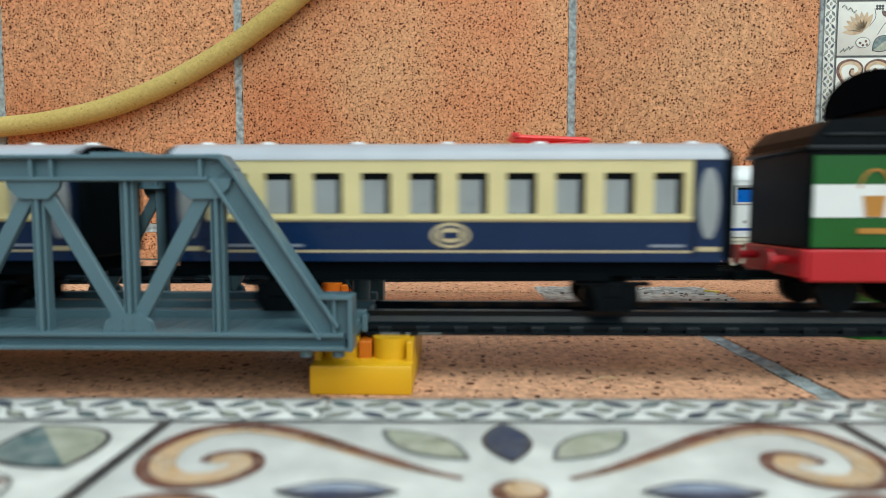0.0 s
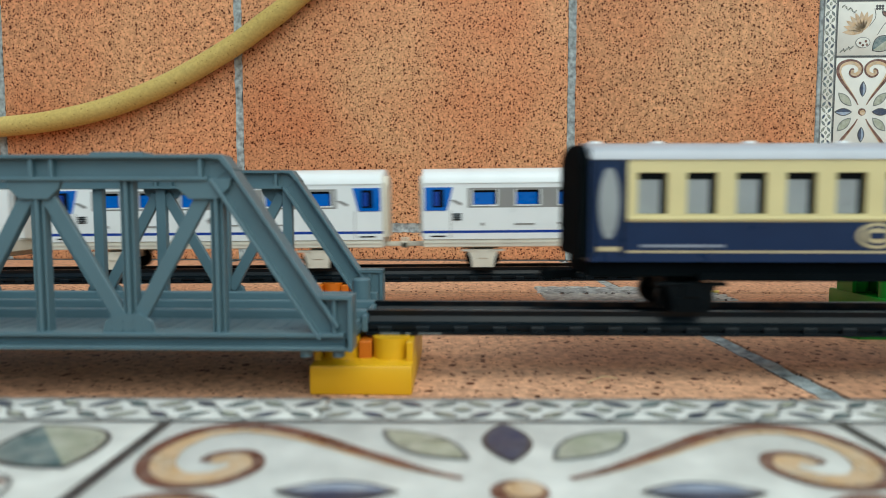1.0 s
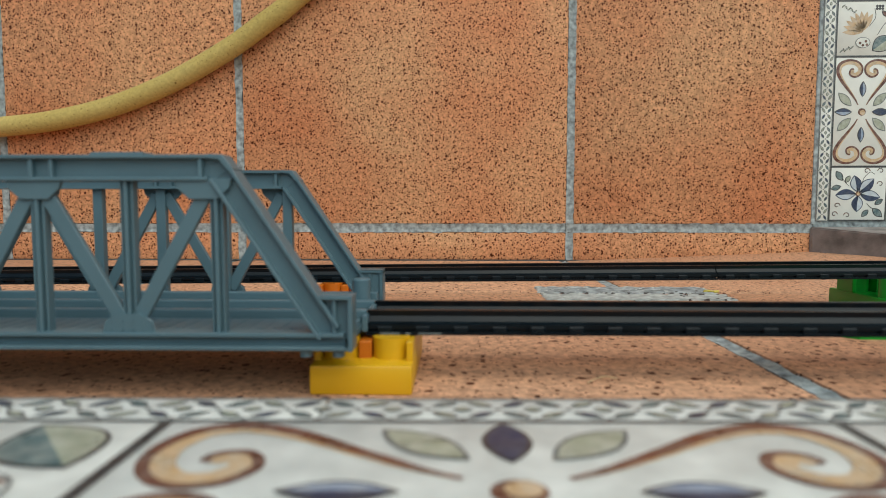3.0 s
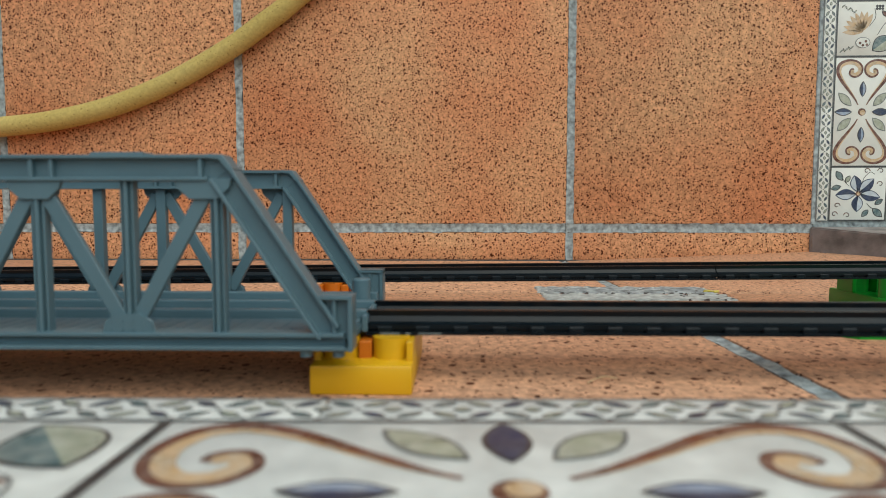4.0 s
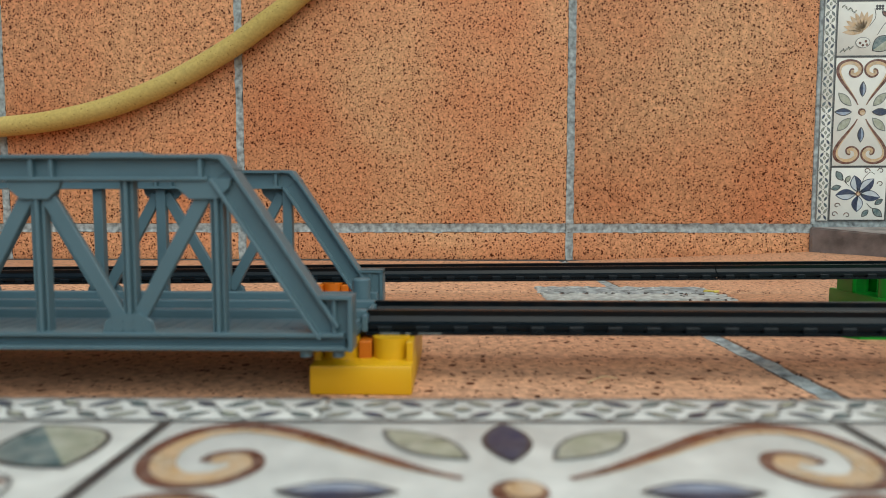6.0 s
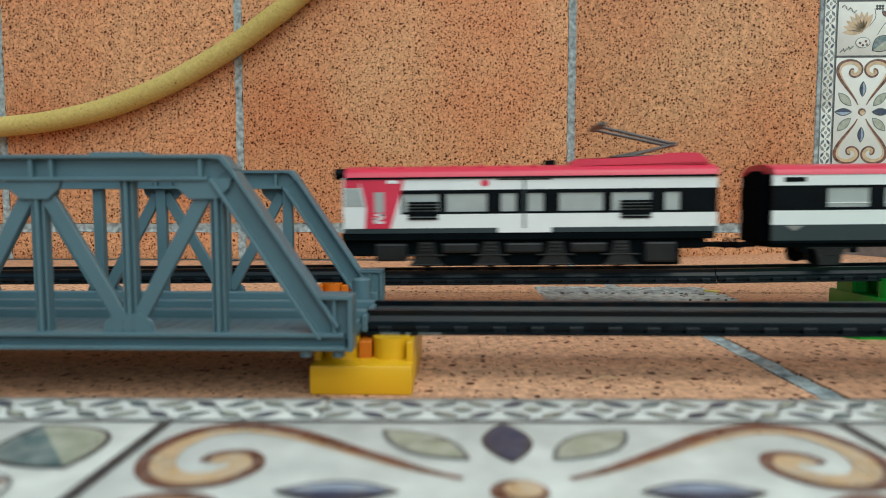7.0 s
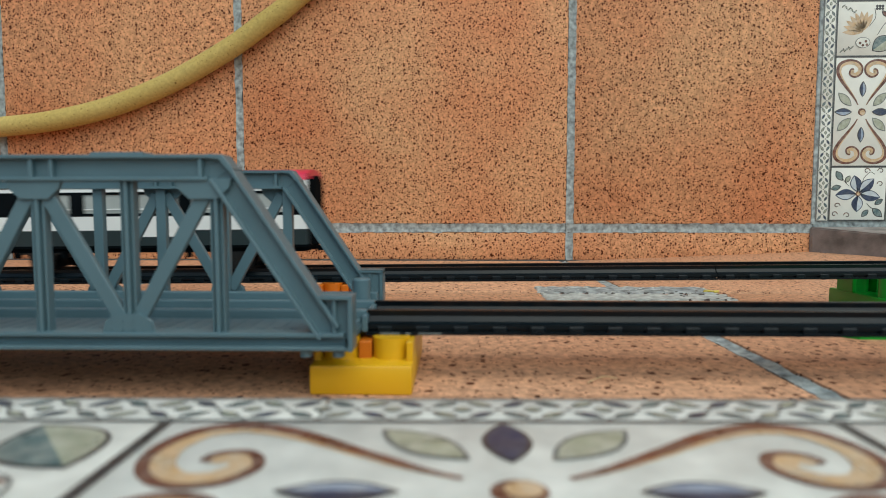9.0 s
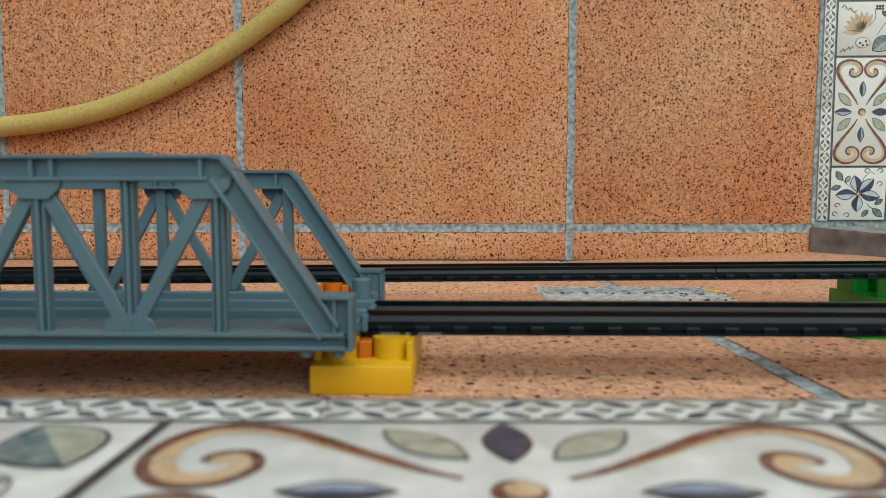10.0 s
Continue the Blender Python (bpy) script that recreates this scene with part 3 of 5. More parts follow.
def truss_bridge():
    cx = -123.0
    t = thing("toy_truss_bridge", cx, 174, 0, "blue-grey plastic toy truss bridge carrying the track", "bridge")
    hw = 98.0
    for side in (-1, 1):
        y0 = -33.0 if side < 0 else 27.0
        y1 = y0 + 6.0
        truss = part("truss", bm_box(-hw + 1, hw - 1, y0 + 0.4, y1 - 0.4, 13.5, 14.4), BRIDGE, t, "open side truss of blue-grey plastic")

        def sub(name, bm):
            if side > 0:
                for v in bm.verts:
                    v.co.y = y0 + y1 - v.co.y
            bmesh.ops.bevel(bm, geom=[e for e in bm.edges if e.calc_length() > 2.3], offset=0.16, segments=1, affect="EDGES")
            return part(name, bm, BRIDGE, truss)
        bm = bmesh.new()
        beam(bm, (-hw + 2, 15.75), (hw - 2, 15.75), 4.2, y0, y1, 1.0)
        sub("bottom_chord", bm)
        bm = bmesh.new()
        beam(bm, (-64, 57.5), (64, 57.5), 6.2, y0, y1, 0.9)
        for sx in (-62, -26, -21, 21, 26, 62):
            box(bm, sx - 0.5, sx + 0.5, y0 + 0.6, y1 - 0.6, 55, 60)
        box(bm, -48.8, -36, y0 + 0.2, y1 - 0.2, 60.4, 61.2)
        box(bm, 36, 48.8, y0 + 0.2, y1 - 0.2, 60.4, 61.2)
        sub("top_chord", bm)
        for s in (-1, 1):
            bm = bmesh.new()
            beam(bm, (s * 67.0, 56.0), (s * 92.3, 17.9), 6.2, y0 - 0.07, y1 + 0.07, 0.9, 1.75)
            sub("end_diagonal", bm)
            bm = bmesh.new()
            prism(bm, [(s * q[0], q[1]) for q in ((63.5, 60.65), (67.5, 60.65), (70.2, 57.2), (69.0, 56.6), (66.9, 59.7), (63.5, 59.7))], y0 - 0.04, y1 + 0.04)
            prism(bm, [(s * q[0], q[1]) for q in ((63.6, 60.0), (67.0, 60.0), (69.2, 56.7), (65.5, 54.4), (63.6, 54.4))], y0 + 2.1, y0 + 3.9)
            sub("corner_plate", bm)
            bm = bmesh.new()
            box(bm, *sorted((s * 90.5, s * 97.5)), y0 + 2.3, y1 - 0.5, 16, 26.02)
            box(bm, *sorted((s * 90.0, s * 98.1)), y0 - 0.14, y1 + 0.14, 26, 27)
            box(bm, *sorted((s * 97.0, s * 98.1)), y0 - 0.14, y1 + 0.14, 13.5, 26.05)
            box(bm, s * 93.2, s * 94.1, y0 + 0.4, y1, 17, 26)
            sub("end_post", bm)
        for vx in (-65.4, -43.6, -21.8, 0.0, 21.8, 43.6, 65.4):
            bm = bmesh.new()
            prism(bm, [(vx - 1.6, y0 + 4.2), (vx - 1.6, y0 + 1.6), (vx - 1.1, y0 + 1.6), (vx - 1.1, y0 + 2.5), (vx - 0.5, y0 + 2.5), (vx - 0.5, y0 + 1.0), (vx + 0.5, y0 + 1.0),
                       (vx + 0.5, y0 + 2.5), (vx + 1.1, y0 + 2.5), (vx + 1.1, y0 + 1.6), (vx + 1.6, y0 + 1.6), (vx + 1.6, y0 + 4.2)], 17, 55, "z")
            sub("upright", bm)
        for ga, gb in ((63.2, 45.0), (23.2, 41.8), (-23.2, -41.8), (-63.2, -45.0), (20.2, 2.0), (-20.2, -2.0)):
            bm = bmesh.new()
            a, b = Vector((ga, 0, 52.5)), Vector((gb, 0, 20.0))
            d = (b - a).normalized()
            n = Vector((-d.z, 0, d.x)) * 1.75
            prism(bm, [(p.x, p.z) for p in (a - n, b - n, b + n, a + n)], y0 + 1.6, y0 + 3.2)
            sub("diagonal", bm)
        for gx in (-62.6, -21.6, 21.6, 62.6):
            bm = bmesh.new()
            prism(bm, [(gx - 6.9, 55), (gx - 6.2, 52.6), (gx - 3.4, 50.0), (gx + 3.4, 50.0), (gx + 6.2, 52.6), (gx + 6.9, 55)], y0 + 0.7, y0 + 1.9)
            sub("gusset_plate", bm)
        for gx in (-43.4, 0, 43.4):
            bm = bmesh.new()
            prism(bm, [(gx - 6.2, 17.4), (gx - 5.4, 20.4), (gx - 3.0, 22.2), (gx + 3.0, 22.2), (gx + 5.4, 20.4), (gx + 6.2, 17.4)], y0 + 0.7, y0 + 1.9)
            for k in range(8):
                cyl(bm, (gx - 3.9 + 2.6 * (k % 4), y0 + 0.75, 18.6 + 2.0 * (k // 4)), (gx - 3.9 + 2.6 * (k % 4), y0 + 0.5, 18.6 + 2.0 * (k // 4)), 0.28, 6)
            sub("gusset_plate", bm)
        for s in (-1, 1):
            for px in (s * 86.2, s * 94.2):
                bm = bmesh.new()
                cyl(bm, (px, (y0 + y1) / 2, 11.7), (px, (y0 + y1) / 2, 13.8), 1.5, 10)
                part("peg", bm, BRIDGE, truss)
    bm = bmesh.new()
    box(bm, -97, 97, -29, 29, 14.6, 16.2)
    box(bm, -96.8, 96.8, 21.5, 24.5, 16.1, 20.1, bevel=0.3)
    box(bm, -96.6, 96.6, 11.0, 21.6, 16.1, 17.3, bevel=0.3)
    box(bm, -96.6, 96.6, -27.0, -11.0, 16.1, 17.5, bevel=0.4, seg=2)
    part("deck", bm, BRIDGE, t)
    rib = None
    for k in range(46):
        if rib is None:
            ob = part("deck_rib", bm_box(-0.9, 0.9, -25.5, -13.0, 17.4, 17.62), BRIDGE, t)
            rib = ob.data
        else:
            ob = new("deck_rib", rib)
            ob.parent = t
        ob.location = ((-94.5 + 4.2 * k) * MM, 0, 0)
    for s in (-1, 1):
        bm = bmesh.new()
        box(bm, -98, 98, s * 8.25 - 1.3, s * 8.25 + 1.3, 16.2, 19.6, bevel=0.35, seg=2)
        part("moulded_rail", bm, BRIDGE, t)
        bm = bmesh.new()
        box(bm, *sorted((s * 97, s * 98.6)), -12.5, 12.5, 14.0, 18.6, bevel=0.3)
        part("track_connector", bm, BRIDGE, t)
        bm = bmesh.new()
        cyl(bm, (s * 92, 19.5, 16), (s * 92, 19.5, 24.6), 2.9, 18)
        cyl(bm, (s * 92, 19.5, 24.6), (s * 92, 19.5, 25.1), 2.9, 18, r2=2.4)
        part("stub_post", bm, BRIDGE, t, smooth=True)
    return t


truss_bridge()


# ---- tracks ----
def track_section(length):
    t = thing("track_section", 0, 0, 0, "black plastic toy train track section on low supports", "train track", "track sections")
    for s in (-1, 1):
        bm = bmesh.new()
        yc = s * 8.25
        outer = s * 11.6
        prism(bm, [(yc - 1.0, 6.2), (yc - 0.6, 4.6), (yc - 1.5, 3.2), (outer if s < 0 else yc - 2.4, 2.7), (outer if s < 0 else yc - 2.4, 1.5), (outer if s > 0 else yc + 2.4, 1.5), (outer if s > 0 else yc + 2.4, 2.7), (yc + 1.5, 3.2), (yc + 0.6, 4.6), (yc + 1.0, 6.2)], -length / 2 + 0.2, length / 2 - 0.2, "x")
        part("rail", bm, TRACK, t)
        part("edge_web", bm_box(-length / 2 + 0.3, length / 2 - 0.3, *sorted((s * 9.9, s * 10.7)), 0.1, 2.0), TRACK, t)
        part("edge_lip", bm_box(-length / 2 + 0.3, length / 2 - 0.3, *sorted((s * 11.2, s * 12.3)), -0.1, 0.7), TRACK, t)
    n = int(length / 10.5)
    first = None
    for k in range(n):
        x0 = -length / 2 + (k + 0.5) * length / n
        if first is None:
            ob = part("sleeper", bm_box(-2.1, 2.1, -12.0, 12.0, 0, 2.2, bevel=0.3), TRACK, t)
            first = ob.data
        else:
            ob = new("sleeper", first)
            ob.parent = t
        ob.location = (x0 * MM, 0, 0)
    part("joint_clip", bm_box(length / 2 - 4, length / 2 + 3.5, -4, -1.5, 0.3, 2.0, bevel=0.2), TRACK, t)
    return t


SEC = 168.0
NEAR_Y, FAR_Y = 174.0, 283.0
NEAR_RAIL, FAR_RAIL = 19.5, 21.3
sec = track_section(SEC)
sec.matrix_world = pose((-25 + SEC / 2) * MM, NEAR_Y * MM, (NEAR_RAIL - 6.2) * MM)
for k in range(1, 7):
    copy_thing(sec, pose((-25 + SEC * (k + 0.5)) * MM, NEAR_Y * MM, (NEAR_RAIL - 6.2) * MM))
for k in range(0, 5):
    copy_thing(sec, pose((-221 - SEC * (k + 0.5)) * MM, NEAR_Y * MM, (NEAR_RAIL - 6.2) * MM))


def far_rail(x):
    """Rail height of the rear track, which climbs a little towards +x where it is seen."""
    return FAR_RAIL + 0.0092 * (max(-386.0, min(454.0, x)) - 60.0)


def far_lean(x):
    return -0.527 if -386 < x < 454 else 0.0


yielding = []
for k in range(-11, 10):
    xc = -50 + SEC * (k + 0.5)
    piece = copy_thing(sec, pose(xc * MM, FAR_Y * MM, (far_rail(xc) - 6.2) * MM, 0, far_lean(xc), 0))
    if k in (0, 1):
        yielding.append((piece, xc))


scuff = bmesh.new()
for a, b in ((-80, -74.5), (-73, -71.5), (-69.5, -63)):
    box(scuff, a, b, -12.45, -12.2, -0.05, 0.6, bevel=0.1)
part("scuffed_edge", scuff, SCUFF, sec, "pale scuffs on the track edge")


# ---- track supports ----
def support(x, y, height, mat, mat2, label, depth=46.0, w=13.2, rib=(-18.0, 18.0)):
    t = thing("track_support", x, y, 0, label, "track support", "track supports")
    bm = bmesh.new()
    box(bm, -w, w, -depth / 2, depth / 2, 0, 7.7, bevel=0.6, seg=2)
    part("base", bm, mat, t, smooth=True)
    for sx in (-1, 1):
        for sy in (-1, 1):
            bm = bmesh.new()
            cyl(bm, (sx * w * 0.52, sy * (depth / 2 - 11), 7.6), (sx * w * 0.52, sy * (depth / 2 - 11), height), w * 0.38, 20)
            part("stud", bm, mat, t, smooth=True)
    bm = bmesh.new()
    box(bm, -1.7, 1.7, max(rib[0], -15), min(rib[1], 15), 7.5, height - 1.0, bevel=0.2)
    part("web", bm, mat2, t)
    for sx in (-1, 1):
        bm = bmesh.new()
        box(bm, sx * (w - 1) - 0.9, sx * (w - 1) + 0.9, rib[0], rib[1], 7.5, height - 0.4, bevel=0.25)
        part("side_rib", bm, mat, t)
    return t


support(-24.5, 173, NEAR_RAIL - 6.25, YELLOW, ORANGE, "yellow plastic block support under the bridge end")
support(-50.5, 283, far_rail(-50) - 6.3, ORANGE, ORANGE, "amber orange block support under the rear track", w=11.5)
gs = support(202, 283, far_rail(202) - 6.35, GREEN, GREEN, "green plastic block support under the rear track", 46, rib=(5.0, 17.0))
bm = bmesh.new()
prism(bm, [(-59, -60), (-55, -64), (32, -64), (32, -18), (-59, -18)], 0, 2.6, "z")
part("foot_plate", bm, GREEN, gs)
for k in range(-6, 0):
    support(-240 - 330 * (k + 6), 173 if k < -3 else 283, NEAR_RAIL - 6.25 if k < -3 else far_rail(-1000) - 6.25, YELLOW, ORANGE, "yellow plastic block support under the track")
for k in range(3):
    support(390 + 330 * k, 173, NEAR_RAIL - 6.25, GREEN, GREEN, "green plastic block support under the track")
    support(500 + 330 * k, 283, far_rail(900) - 6.25, GREEN, GREEN, "green plastic block support under the track")


# ---- rolling stock: x along the car, rail top at z = 0 ----
def arc(w, z0, z1, n=14, flatness=2.4):
    """Roof outline from one eave over the crown to the other, a flattened arch."""
    out = []
    for i in range(n + 1):
        a = math.pi * i / n
        out.append((-w / 2 * math.copysign(abs(math.cos(a)) ** (2 / flatness), math.cos(a)), z0 + (z1 - z0) * abs(math.sin(a)) ** (2 / flatness)))
    return out


def roof(t, length, w, z0, z1, mat, name="roof", label=""):
    bm = bmesh.new()
    prism(bm, arc(w, z0, z1), -length / 2, length / 2, "x")
    bmesh.ops.bevel(bm, geom=[e for e in bm.edges if abs(e.verts[0].co.x - e.verts[1].co.x) < 0.01], offset=0.6, segments=2, affect="EDGES")
    return part(name, bm, mat, t, label, smooth=True)


def bogie(t, x, frame_mat, wheel_mat=None, w=24.0, base=7.4):
    """Two axles with four wheels between moulded side frames."""
    b = part("bogie", bm_box(x - 5, x + 5, -7, 7, 5.0, 9.5, bevel=0.4), frame_mat, t)
    for s in (-1, 1):
        bm = bmesh.new()
        y = s * w / 2
        prism(bm, [(x - 6.6, 7.6), (x + 6.6, 7.6), (x + 5.4, 4.4), (x + 4.8, 0.4), (x - 4.8, 0.4), (x - 5.4, 4.4)], y - 1.1, y + 1.1)
        for ax in (-1, 1):
            cyl(bm, (x + ax * 3.0, y - 1.4, 3.2), (x + ax * 3.0, y + 1.4, 3.2), 1.3, 12)
        box(bm, x - 2.4, x + 2.4, y - 1.5, y + 1.5, 4.4, 8.4, bevel=0.2)
        box(bm, x - 9.6, x + 9.6, y - 1.3, y + 1.3, 7.5, 8.5, bevel=0.2)
        part("side_frame", bm, frame_mat, b)
        for ax in (-1, 1):
            bm = bmesh.new()
            cyl(bm, (x + ax * base / 2, s * 8.0 - 1.1, 4.2), (x + ax * base / 2, s * 8.0 + 1.1, 4.2), 4.2, 20)
            part("wheel", bm, wheel_mat or BLACK, b, smooth=True)
    return b


def coupler(t, x, s, z, mat):
    bm = bmesh.new()
    box(bm, min(x, x + s * 9), max(x, x + s * 9), -2.0, 2.0, z - 1, z + 1.2, bevel=0.3)
    box(bm, min(x + s * 7.6, x + s * 10.4), max(x + s * 7.6, x + s * 10.4), -4.6, 4.6, z - 1.4, z + 1.2, bevel=0.3)
    box(bm, min(x + s * 9.4, x + s * 10.8), max(x + s * 9.4, x + s * 10.8), -3.8, -1.6, z - 1.4, z + 3.4, bevel=0.2)
    return part("coupler", bm, mat, t)


def plate(t, name, x0, x1, z0, z1, y, mat, label="", thick=0.22):
    """A thin raised marking on both flanks."""
    bm = bmesh.new()
    for s in (-1, 1):
        a, b = sorted((s * y, s * (y + thick)))
        box(bm, x0, x1, a, b, z0, z1)
    return part(name, bm, mat, t, label)


def oval(bm, x, z, rx, rz, y0, y1, mat=0, seg=28):
    prism(bm, [(x + rx * math.cos(2 * math.pi * i / seg), z + rz * math.sin(2 * math.pi * i / seg)) for i in range(seg)], y0, y1, "y", mat)


def end_wall(t, x, w, z0, eave, crown, mat, door=None):
    """An end of the body with its arched top, a corridor bellows and a door."""
    bm = bmesh.new()
    outline = [(-w / 2, z0)] + [(-p[0] * -1, p[1]) for p in arc(w, eave, crown - 0.4)] + [(w / 2, z0)]
    s = 1 if x > 0 else -1
    a, b = sorted((x, x - s * 1.2))
    prism(bm, outline, a, b, "x")
    e = part("end_wall", bm, mat, t)
    bm = bmesh.new()
    inner = [(-w * 0.30, z0 + 1)] + [(p[0] * 0.62, p[1] - 2.5) for p in arc(w, eave, crown)] + [(w * 0.30, z0 + 1)]
    a, b = sorted((x - s * 0.2, x + s * 1.6))
    prism(bm, inner, a, b, "x")
    part("gangway", bm, door or mat, e)
    return e


def pullman_coach():
    t = thing("passenger_coach", 0, 0, 0, "cream and navy blue toy coach with pale grey roof", "train coach", "cream and navy coaches")
    L, w = 146.8, 30.0
    wins = [(-61.0 + 12.87 * k, -61.0 + 12.87 * k + 7.9) for k in range(10)]
    z0, eave = 14.2, 41.5
    xs = [-L / 2, L / 2, -63.6, 65.0] + [v for ab in wins for v in ab]
    zs = [z0, 16.6, 17.2, 24.8, 26.9, 37.7, eave]
    hole = lambda x, z: 26.9 < z < 37.7 and any(a < x < b for a, b in wins)

    def band(x, z):
        if not -63.6 < x < 65.0:
            return 0
        if 16.6 < z < 17.2:
            return 2
        return 1 if z > 24.8 else 0
    for s, nm in ((-1, "side_wall"), (1, "side_wall")):
        bm = bmesh.new()
        panel(bm, xs, zs, -15.0 if s < 0 else 13.8, 1.2, hole, band)
        wall = part(nm, bm, [NAVY, CREAM, GOLD], t, "cream upper and navy lower flank with gold line")
        for a, b in wins:
            bm = bmesh.new()
            yo = -13.6 if s < 0 else 13.2
            box(bm, a - 0.3, b + 0.3, yo, yo + 0.4, 26.6, 38.0, 1)
            box(bm, a - 0.2, b - 1.7, yo - 0.25 if s < 0 else yo, yo + 0.4 if s < 0 else yo + 0.65, 27.0, 35.9, 0)
            part("window_pane", bm, [PANE_GREY, BLACK], wall)
        bm = bmesh.new()
        ya, yb = sorted((s * 15.0, s * 15.55))
        box(bm, -63.6, 65.0, ya, yb, 25.2, 26.1, bevel=0.15)
        part("sill_moulding", bm, CREAM, wall)
        for ex in (-68.4, 69.2):
            bm = bmesh.new()
            oval(bm, ex, 29.6, 2.7, 9.4, *sorted((s * 14.9, s * 15.3)))
            part("oval_door_window", bm, PANE_GREY, wall)
            bm = bmesh.new()
            box(bm, ex - 3.0, ex + 3.0, *sorted((s * 15.0, s * 15.25)), 17.0, 18.2)
            part("gold_step_plate", bm, GOLD, wall)
            for q in (-3.8, 3.8):
                part("door_joint", bm_box(ex + q - 0.2, ex + q + 0.2, *sorted((s * 15.0, s * 15.2)), 15.5, 40.5), BLACK, wall)
        bm = bmesh.new()
        oval(bm, 1.4, 21.2, 5.2, 3.4, *sorted((s * 15.0, s * 15.25)))
        oval(bm, 1.4, 21.2, 4.3, 2.6, *sorted((s * 15.2, s * 15.35)), 1)
        oval(bm, 1.4, 21.2, 3.5, 2.0, *sorted((s * 15.3, s * 15.45)), 0)
        box(bm, -0.8, 3.6, *sorted((s * 15.4, s * 15.6)), 20.4, 22.0, 1)
        part("crest", bm, [GOLD, NAVY], wall, "oval gold crest")
        part("lettering_bar", bm_box(-60, -38, *sorted((s * 15.0, s * 15.2)), 18.1, 18.8), SILVER_LINE, wall)
        part("lettering_bar", bm_box(54, 63, *sorted((s * 15.0, s * 15.2)), 18.1, 18.8), SILVER_LINE, wall)
    roof(t, L + 0.6, w + 0.8, eave - 0.4, 46.5, ROOF_GREY)
    for vx in (-69.0, -51.5, -25.5, 0.4, 26.7, 53.4, 70.0):
        bm = bmesh.new()
        cyl(bm, (vx, 0, 46.1), (vx, 0, 47.3), 2.5, 14, r2=1.7)
        part("roof_ventilator", bm, WHITE, t, smooth=True)
    for s in (-1, 1):
        end_wall(t, s * (L / 2), w - 0.4, z0, eave, 46.1, BLACK, SOOT)
        bm = bmesh.new()
        prism(bm, [(-14.6, z0 + 1)] + arc(29.2, eave - 2, 46.0) + [(14.6, z0 + 1)], *sorted((s * (L / 2 + 0.4), s * (L / 2 + 2.6))), "x")
        part("bellows", bm, SOOT, t, "black corridor bellows", smooth=True)
        coupler(t, s * L / 2, s, 9.4, SOOT)
    bm = bmesh.new()
    box(bm, -L / 2, L / 2, -13, 13, 10.0, 14.3, bevel=0.3)
    box(bm, -44, 44, -14.2, 14.2, 9.0, 11)
    part("underframe", bm, SOOT, t)
    for x in (-45.5, 45.5):
        bogie(t, x, BLACK)
    return t


